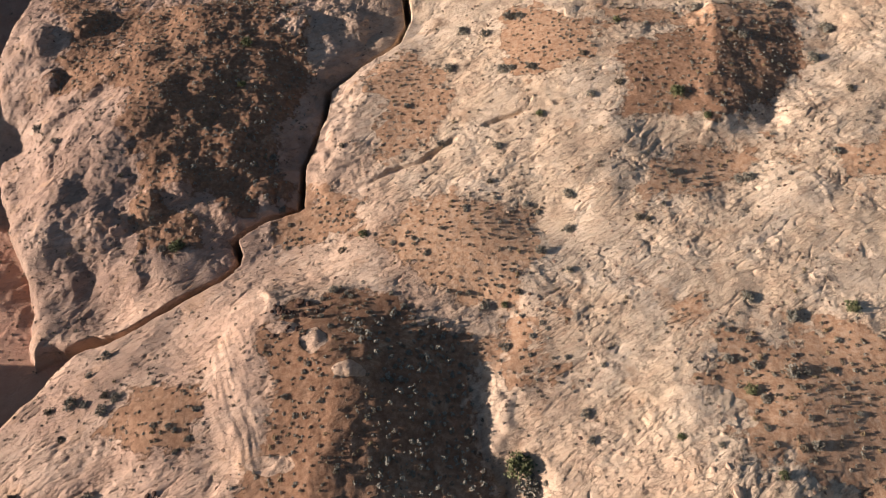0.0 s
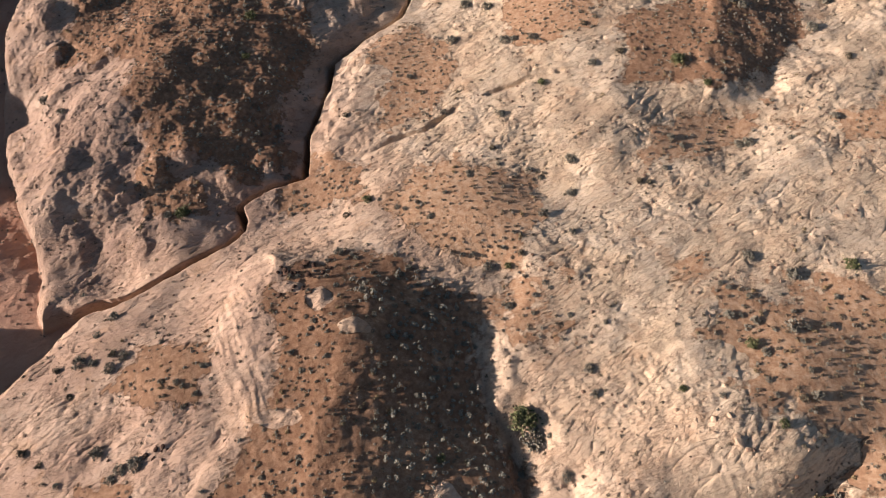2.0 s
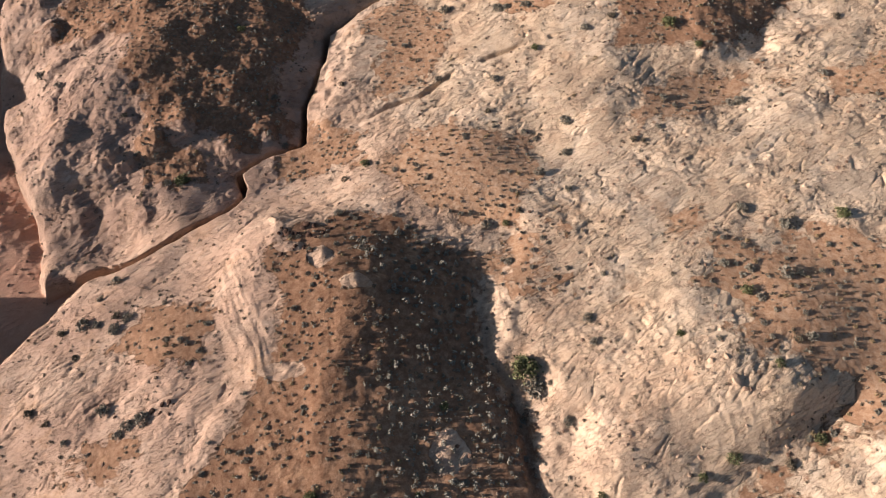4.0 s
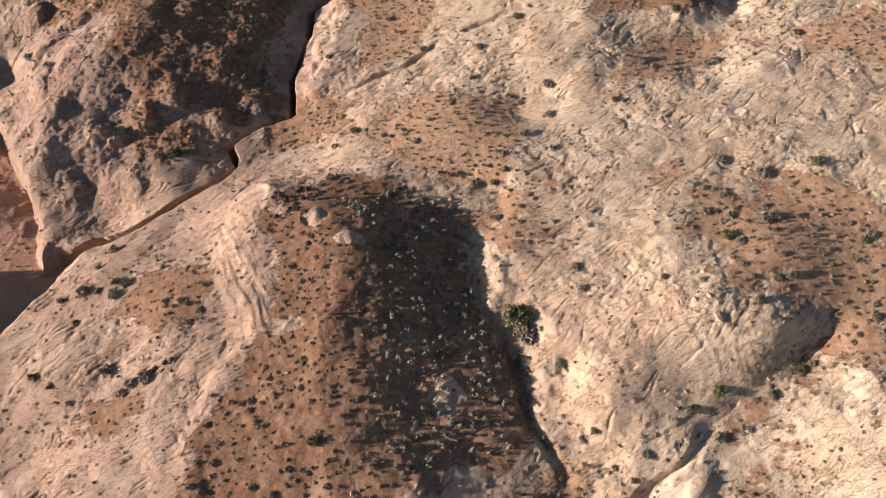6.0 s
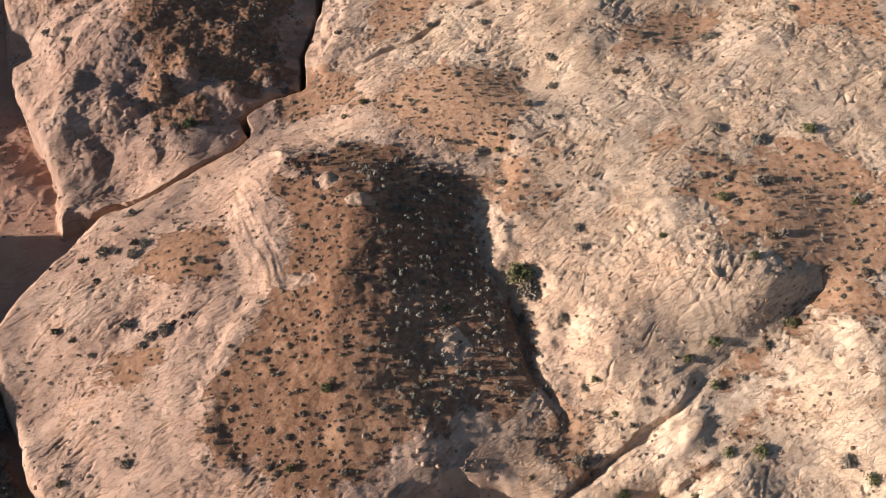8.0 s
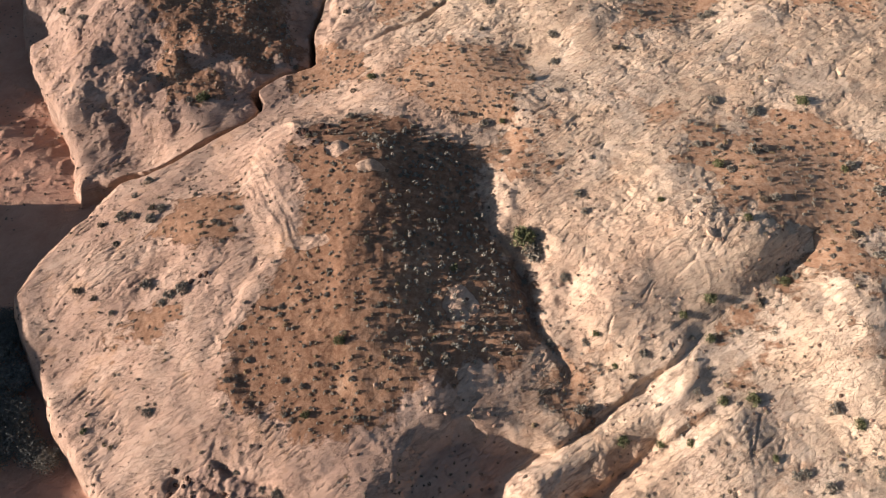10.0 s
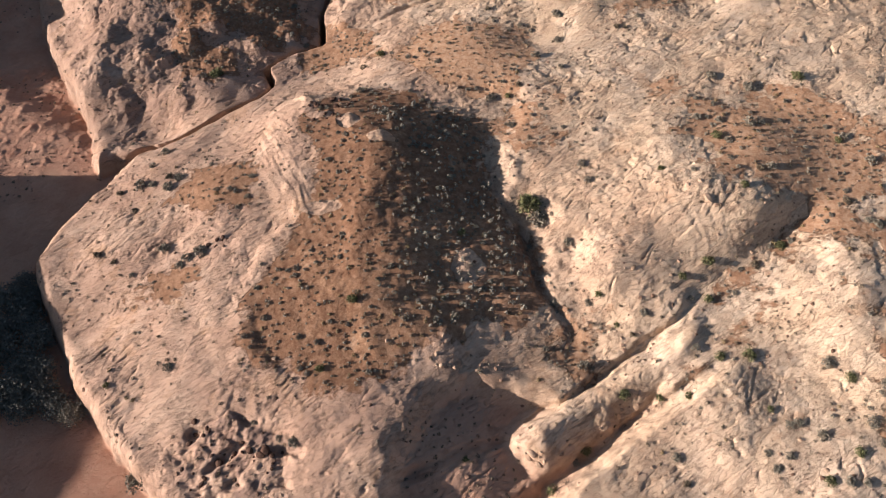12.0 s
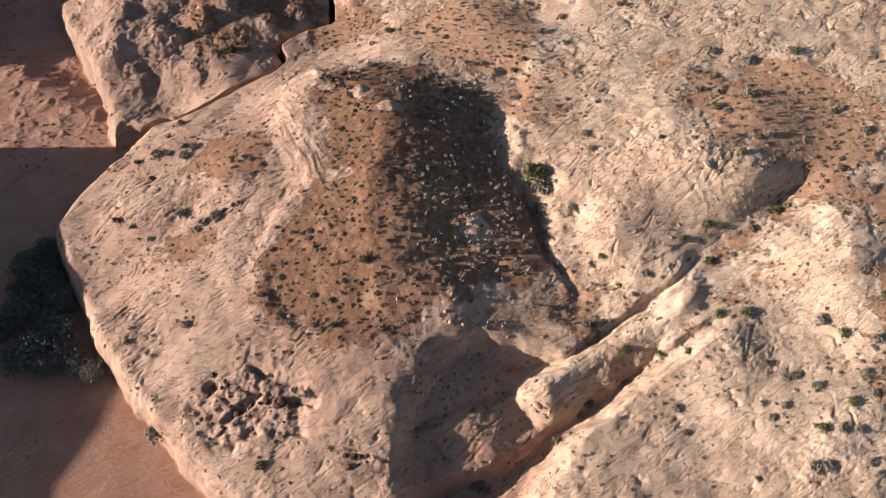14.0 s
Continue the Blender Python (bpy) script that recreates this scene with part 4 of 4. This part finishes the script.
grow(SAGE_BUSH, 36, 29.6, 1.1)
grow(SAGE_BUSH, 33.1, 30.4, 1.2)
grow(JUNIPER, -14.5, 4.8, 1.4)
grow(GREEN_BUSH, -18.2, -3.4, 1.1)
grow(GREEN_BUSH, -3.7, 4.9, 0.7)
grow(SAGE_BUSH, -2.4, 2.6, 1.1)
grow(SAGE_BUSH, -8.3, 2.2, 1)
grow(SAGE_BUSH, 10, 4.5, 1)
grow(GREEN_BUSH, 15.2, 4.5, 1)
grow(SAGE_BUSH, 14, 3.9, 0.9)
grow(SAGE_BUSH, 12.3, -4, 1.3)
grow(GREEN_BUSH, 16.9, 0.7, 0.9)
grow(DARK_BUSH, 18.6, -0.7, 0.9)
grow(SAGE_BUSH, 20.1, 1.6, 1.2)
grow(GREEN_BUSH, 28.1, 2.8, 1.2)
grow(SAGE_BUSH, 25, -3.3, 1)
grow(GREEN_BUSH, 27.5, -4.6, 1.3)
grow(GREEN_BUSH, 30.7, -4.7, 1.5)
grow(GREEN_BUSH, 16.3, -7.9, 1.3)
grow(GREEN_BUSH, 20.4, -8.3, 1)
grow(GREEN_BUSH, 23.2, -8.7, 1)
grow(SAGE_BUSH, 38.8, -6.5, 1.4)
grow(GREEN_BUSH, 40.4, -8.5, 1.2)
grow(SAGE_BUSH, 43.3, -9.8, 1.2)
grow(SAGE_BUSH, 33.4, -13, 1.2)
grow(SAGE_BUSH, 32.4, -13.2, 1)
grow(GREEN_BUSH, 31, -11.2, 0.9)
grow(SAGE_BUSH, 40.6, -13.8, 1.3)
grow(SAGE_BUSH, 42.3, -13.7, 1.2)
grow(GREEN_BUSH, 37.8, -16.8, 1.3)
grow(GREEN_BUSH, 33.9, -19.4, 1.3)
grow(SAGE_BUSH, 35.7, -19.6, 1.3)
grow(SAGE_BUSH, 37.3, -19.8, 1)
grow(SAGE_BUSH, 31.1, -16.5, 1.1)
grow(SAGE_BUSH, 29.2, -16, 1)
grow(SAGE_BUSH, 29.5, -17.7, 1)
grow(SAGE_BUSH, 35.1, -14.7, 1.3)
grow(SAGE_BUSH, 31.9, -23.3, 1.6)
grow(SAGE_BUSH, 33.1, -23.3, 1.4)
grow(GREEN_BUSH, 11.3, -13.3, 1.2)
grow(SAGE_BUSH, 10.2, -14.5, 1)
grow(GREEN_BUSH, 7.1, -17.5, 1.2)
grow(GREEN_BUSH, -2.2, -14, 0.9)
grow(SAGE_BUSH, -2.3, -21.7, 1.9)
grow(SAGE_BUSH, 20.1, -15.5, 1)
grow(DARK_BUSH, 20.5, -18.4, 0.8)
grow(DARK_BUSH, 26.2, -24, 0.9)
grow(GREEN_BUSH, 45.6, -4.7, 1.2)
grow(SAGE_BUSH, 37.4, -23.2, 1.1)
grow(SAGE_BUSH, 40.5, -16.1, 1)
grow(SAGE_BUSH, 37.7, -24.6, 1)
grow(SAGE_BUSH, -45.2, 27.1, 1.6)
grow(SAGE_BUSH, -43.3, 26.9, 1.2)
grow(SAGE_BUSH, -40.8, 26, 1.4)
grow(DARK_BUSH, -48, 26.4, 1.1)
grow(DARK_BUSH, -45.2, 22.7, 1.1)
grow(DARK_BUSH, -49.1, 16, 1.2)
grow(SAGE_BUSH, -39.8, 15.8, 1.5)
grow(SAGE_BUSH, -34.5, 14.3, 1.9)
grow(SAGE_BUSH, -36.3, 13.7, 1.5)
grow(SAGE_BUSH, -37.2, 12.7, 1.1)
grow(DARK_BUSH, -46.4, 14.6, 1)
grow(SAGE_BUSH, -36.5, -1.2, 1.2)
grow(GREEN_BUSH, -43.9, -2.6, 0.9)
grow(SAGE_BUSH, -39.6, -13.3, 2.5)
grow(GREEN_BUSH, -25.9, -19, 1.2)
grow(SAGE_BUSH, -20.9, -11.5, 1.2)
grow(SAGE_BUSH, -22.6, -10.8, 0.9)
grow(SAGE_BUSH, -25.5, -8.7, 0.8)
grow(SAGE_BUSH, -43, 33.8, 1.3)
grow(SAGE_BUSH, -44.3, 31, 1.1)
grow(SAGE_BUSH, -39.6, 27.6, 1.2)
grow(GREEN_BUSH, -37.7, 51.4, 1.6)
grow(DARK_BUSH, -41, 28, 1.1)
grow(SAGE_BUSH, -10.2, 34.6, 1.2)
grow(SAGE_BUSH, -24, 58.4, 1.1)
grow(GREEN_BUSH, -33.3, 90.6, 2.1)
grow(JUNIPER, 35.1, 73.6, 2)
grow(SAGE_BUSH, 42.9, 58.6, 1.9)
grow(SAGE_BUSH, 41.5, 58.4, 1.4)
grow(SAGE_BUSH, 17.5, 56.4, 1.6)
grow(GREEN_BUSH, 28.6, 90.6, 1.4)
grow(SAGE_BUSH, 54.1, 93.8, 2)
grow(SAGE_BUSH, 41.9, 93.3, 2.1)
grow(SAGE_BUSH, 62.2, 88.6, 2.4)
grow(SAGE_BUSH, 58, 81.6, 1.9)
grow(SAGE_BUSH, 47.4, 85.4, 2)
grow(SAGE_BUSH, 45.9, 86.5, 1.4)
grow(SAGE_BUSH, 1, 84.3, 1.9)
grow(SAGE_BUSH, 9.6, 82, 1.7)
grow(SAGE_BUSH, 11, 82, 1.3)
grow(SAGE_BUSH, 3.5, 94.1, 1.8)
grow(SAGE_BUSH, 7.3, 92.2, 2)
grow(SAGE_BUSH, 11.3, 95.3, 1.9)
grow(SAGE_BUSH, 13.1, 94.8, 1.4)
grow(SAGE_BUSH, 14, 81.4, 1.5)
grow(GREEN_BUSH, 14.7, 71.6, 1.4)
grow(SAGE_BUSH, 22.4, 74.2, 1.4)
grow(DARK_BUSH, 22.1, 82.7, 1.3)
grow(SAGE_BUSH, -26.5, 67.8, 1.3)
grow(SAGE_BUSH, 54.9, 61.6, 1.3)
grow(GREEN_BUSH, -38.2, 50.9, 1.6)
grow(SAGE_BUSH, -39.9, 50.6, 1.2)
grow(DARK_BUSH, 26.4, 51.7, 1.3)
grow(DARK_BUSH, 27.5, 51.5, 1)
grow(GREEN_BUSH, -32.8, 81.1, 1.4)
grow(DARK_BUSH, 6.6, 59.4, 1.1)
grow(SAGE_BUSH, 32, 59.6, 1.4)
grow(DARK_BUSH, 26.8, 76.2, 1.3)
grow(SAGE_BUSH, 8.1, 66, 1.4)
grow(SAGE_BUSH, -5.8, 76.4, 1.1)
grow(DARK_BUSH, -15.6, 68.7, 1.1)
grow(SAGE_BUSH, -0.3, 67.8, 1.4)
grow(GREEN_BUSH, 38.6, 68.9, 1.3)
grow(DARK_BUSH, 60.6, 73.8, 1.4)
grow(DARK_BUSH, -48.1, 62.4, 1.1)
grow(SAGE_BUSH, -65.2, 73.9, 1.7)
grow(SAGE_BUSH, -60.2, 69.6, 1.4)
for x, y, wide in NEAR_SAGE.tolist():
    grow(SAGE_BUSH, x, y, wide)
for x, y, wide in ((-61.5, 11.5, 4.6), (-58.4, 9, 4.2), (-60.5, 4.5, 4.8), (-57, 2.2, 4.4), (-56.2, 6, 4.0), (-57.2, -1.2, 4.6), (-53.6, -1.6, 4.2), (-61.8, 7.6, 4.0),
                   (-60.2, 14.5, 3.8), (-62.5, 1.8, 4.0), (-59.2, -2.4, 4.2), (-54.8, 1.4, 3.8), (-55.6, -3.4, 3.6), (-58.6, 12.4, 3.6), (-51.6, -3.4, 3.4)):
    grow(SHADE_TREE[:2], x, y, wide)
grow(SHADE_TREE[2:], -49.4, -4.4, 3.6)
for kinds in (JUNIPER, GREEN_BUSH, SAGE_BUSH, DARK_BUSH, SHADE_TREE):
    for pattern in kinds:
        if pattern.name not in grown_count:
            for part_of_it in list(pattern.children):
                bpy.data.objects.remove(part_of_it)
            bpy.data.objects.remove(pattern)


# ---- stones ----
def stone_mesh(name, seed, squash, material, rough=0.28):
    """A broken block: an icosphere cut by flat planes, with worn corners."""
    rng = np.random.RandomState(seed)
    bm = bmesh.new()
    bmesh.ops.create_icosphere(bm, subdivisions=2, radius=0.5)
    planes = [Vector(rng.normal(size=3)).normalized() for _ in range(7)]
    for v in bm.verts:
        for p in planes:
            over = v.co.dot(p) - (0.26 + rough * 0.3)
            if over > 0:
                v.co -= p * over * 0.9
        v.co *= 1 + 0.10 * rng.normal() * rough
        v.co.z *= squash
    me = bpy.data.meshes.new(name)
    bm.to_mesh(me)
    bm.free()
    me.materials.append(material)
    return me


RUST_STONES = [stone_mesh("rust_block", 300 + i, 0.62, RUST) for i in range(5)]
PALE_STONES = [stone_mesh("pale_block", 310 + i, 0.6, PALE_STONE) for i in range(5)]
lay_rng = random.Random(77)


def lay(name, meshes, x, y, size, label, group):
    ob = new(name, meshes[lay_rng.randrange(len(meshes))])
    s = size * lay_rng.uniform(0.8, 1.2)
    ob.matrix_basis = Matrix.Translation((x, y, height(x, y) + 0.08 * s)) @ pose(0, 0, 0, lay_rng.uniform(-15, 15), lay_rng.uniform(-15, 15), lay_rng.uniform(0, 360)) @ Matrix.Diagonal((s, s * lay_rng.uniform(0.6, 1.0), s * lay_rng.uniform(0.7, 1.1), 1))
    return tagged(ob, label, "rock", group)


def heap(name, meshes, cx, cy, rx, ry, count, low, high, label, group):
    for _ in range(count):
        a, r = lay_rng.uniform(0, 2 * math.pi), math.sqrt(lay_rng.random())
        lay(name, meshes, cx + rx * r * math.cos(a), cy + ry * r * math.sin(a), low + (high - low) * lay_rng.random() ** 2, label, group)


heap("ironstone_block", RUST_STONES, -18, 38, 4.2, 1.6, 26, 0.35, 1.1, "dark rusty ironstone block on the crest of the soil dome", "ironstone rubble")
heap("ironstone_block", RUST_STONES, -18.6, 34.6, 2.4, 0.9, 10, 0.3, 0.8, "dark rusty ironstone block on the crest of the soil dome", "ironstone rubble")
heap("black_stone", RUST_STONES, -32.4, 15.3, 1.5, 0.9, 11, 0.3, 0.7, "small dark stone lying on smooth pale rock", "dark stones on the bench")
heap("fallen_block", RUST_STONES, -31, -9.5, 2.2, 2.4, 9, 0.4, 1.0, "dark brown fallen block in the crumbling hollow", "fallen blocks")
heap("fallen_block", RUST_STONES, -26, -12.5, 4.2, 2.8, 30, 0.3, 1.2, "dark brown fallen block in the crumbling hollow", "fallen blocks")
heap("fallen_block", RUST_STONES, -32, -14, 2.0, 1.6, 8, 0.3, 0.9, "dark brown fallen block in the crumbling hollow", "fallen blocks")
heap("fallen_block", RUST_STONES, -15.5, -19.5, 1.6, 1.2, 9, 0.4, 1.0, "dark brown fallen block in the crumbling hollow", "fallen blocks")
heap("orange_block", PALE_STONES, 5.2, -14.2, 1.6, 0.7, 9, 0.4, 1.0, "orange broken block at the tip of the rock fin", "blocks at the fin")
heap("pale_boulder", PALE_STONES, 27.5, 16.8, 3.5, 1.0, 14, 0.3, 0.9, "pale sandstone block on top of the fluted dome", "blocks on the fluted dome")
lay("white_boulder", PALE_STONES, 30.0, 14.9, 1.5, "whitish sandstone boulder perched on the fluted dome", "blocks on the fluted dome")
heap("pale_boulder", PALE_STONES, -2.5, -2.0, 3.5, 2.5, 10, 0.35, 0.8, "pale sandstone block at the edge of the shaded basin", "blocks at the basin")


def pebbles():
    """Loose chips over rock and soil, one joined sheet."""
    rng = np.random.RandomState(401)
    x, y = rng.uniform(-70, 60, 12000), rng.uniform(-28, 100, 12000)
    soil, hot = soil_cover(x, y)
    keep = (rng.rand(len(x)) < (0.2 + 0.5 * clumped(x, y, 7, 403, 0.0)) * (1 - 0.75 * soil)) & (inside(x, y, FLOOR_RING) < -1) & (near_line(x, y, SLOT)[0] > 1.5)
    x, y = x[keep], y[keep]
    z = heights(x, y)
    base = np.array([(-1, -1, -0.4), (1, -0.8, -0.4), (0.9, 1, -0.4), (-0.9, 0.8, -0.4), (-0.6, -0.5, 0.5), (0.5, -0.6, 0.45), (0.6, 0.5, 0.5), (-0.5, 0.6, 0.4)])
    sides = np.array([(0, 1, 5, 4), (1, 2, 6, 5), (2, 3, 7, 6), (3, 0, 4, 7), (4, 5, 6, 7)])
    n = len(x)
    size = 0.07 + 0.2 * rng.rand(n) ** 3
    v = base[None] * (1 + 0.25 * rng.normal(size=(n, 8, 3))) * size[:, None, None]
    a = rng.rand(n) * 2 * np.pi
    c, s = np.cos(a)[:, None], np.sin(a)[:, None]
    v = np.stack([c * v[..., 0] - s * v[..., 1] + x[:, None], s * v[..., 0] + c * v[..., 1] + y[:, None], v[..., 2] + z[:, None]], -1)
    faces = (sides[None] + 8 * np.arange(n)[:, None, None]).reshape(-1, 4)
    me = bpy.data.meshes.new("loose_stones")
    me.from_pydata(v.reshape(-1, 3).tolist(), [], faces.tolist())
    me.materials.append(chip_material())
    return tagged(new("loose_stones", me), "loose sandstone chips scattered over rock and soil", "stones", kind="stuff")


def chip_material():
    n = Nodes("stone_chips", 0.92)
    each = n.tree.nodes.new("ShaderNodeNewGeometry").outputs["Random Per Island"]
    return n.done(n.ramp(each, (0.0, (0.10, 0.06, 0.042)), (0.4, (0.24, 0.155, 0.11)), (1.0, (0.38, 0.28, 0.20))))


pebbles()


def dead_shrub(x, y, wide, seed):
    ob = new("dead_shrub", branch_mesh("dead_shrub", np.random.RandomState(seed), 14, wide * 0.6, wide * 0.5, 0.05))
    ob.matrix_basis = Matrix.Translation((x, y, height(x, y)))
    return tagged(ob, "bare bleached dead shrub beside the dry channel", "dead shrub", "dead shrubs")


dead_shrub(7.6, -17.5, 2.4, 501)
dead_shrub(8.6, -16.9, 1.8, 502)
dead_shrub(-1.2, -22.4, 2.2, 503)
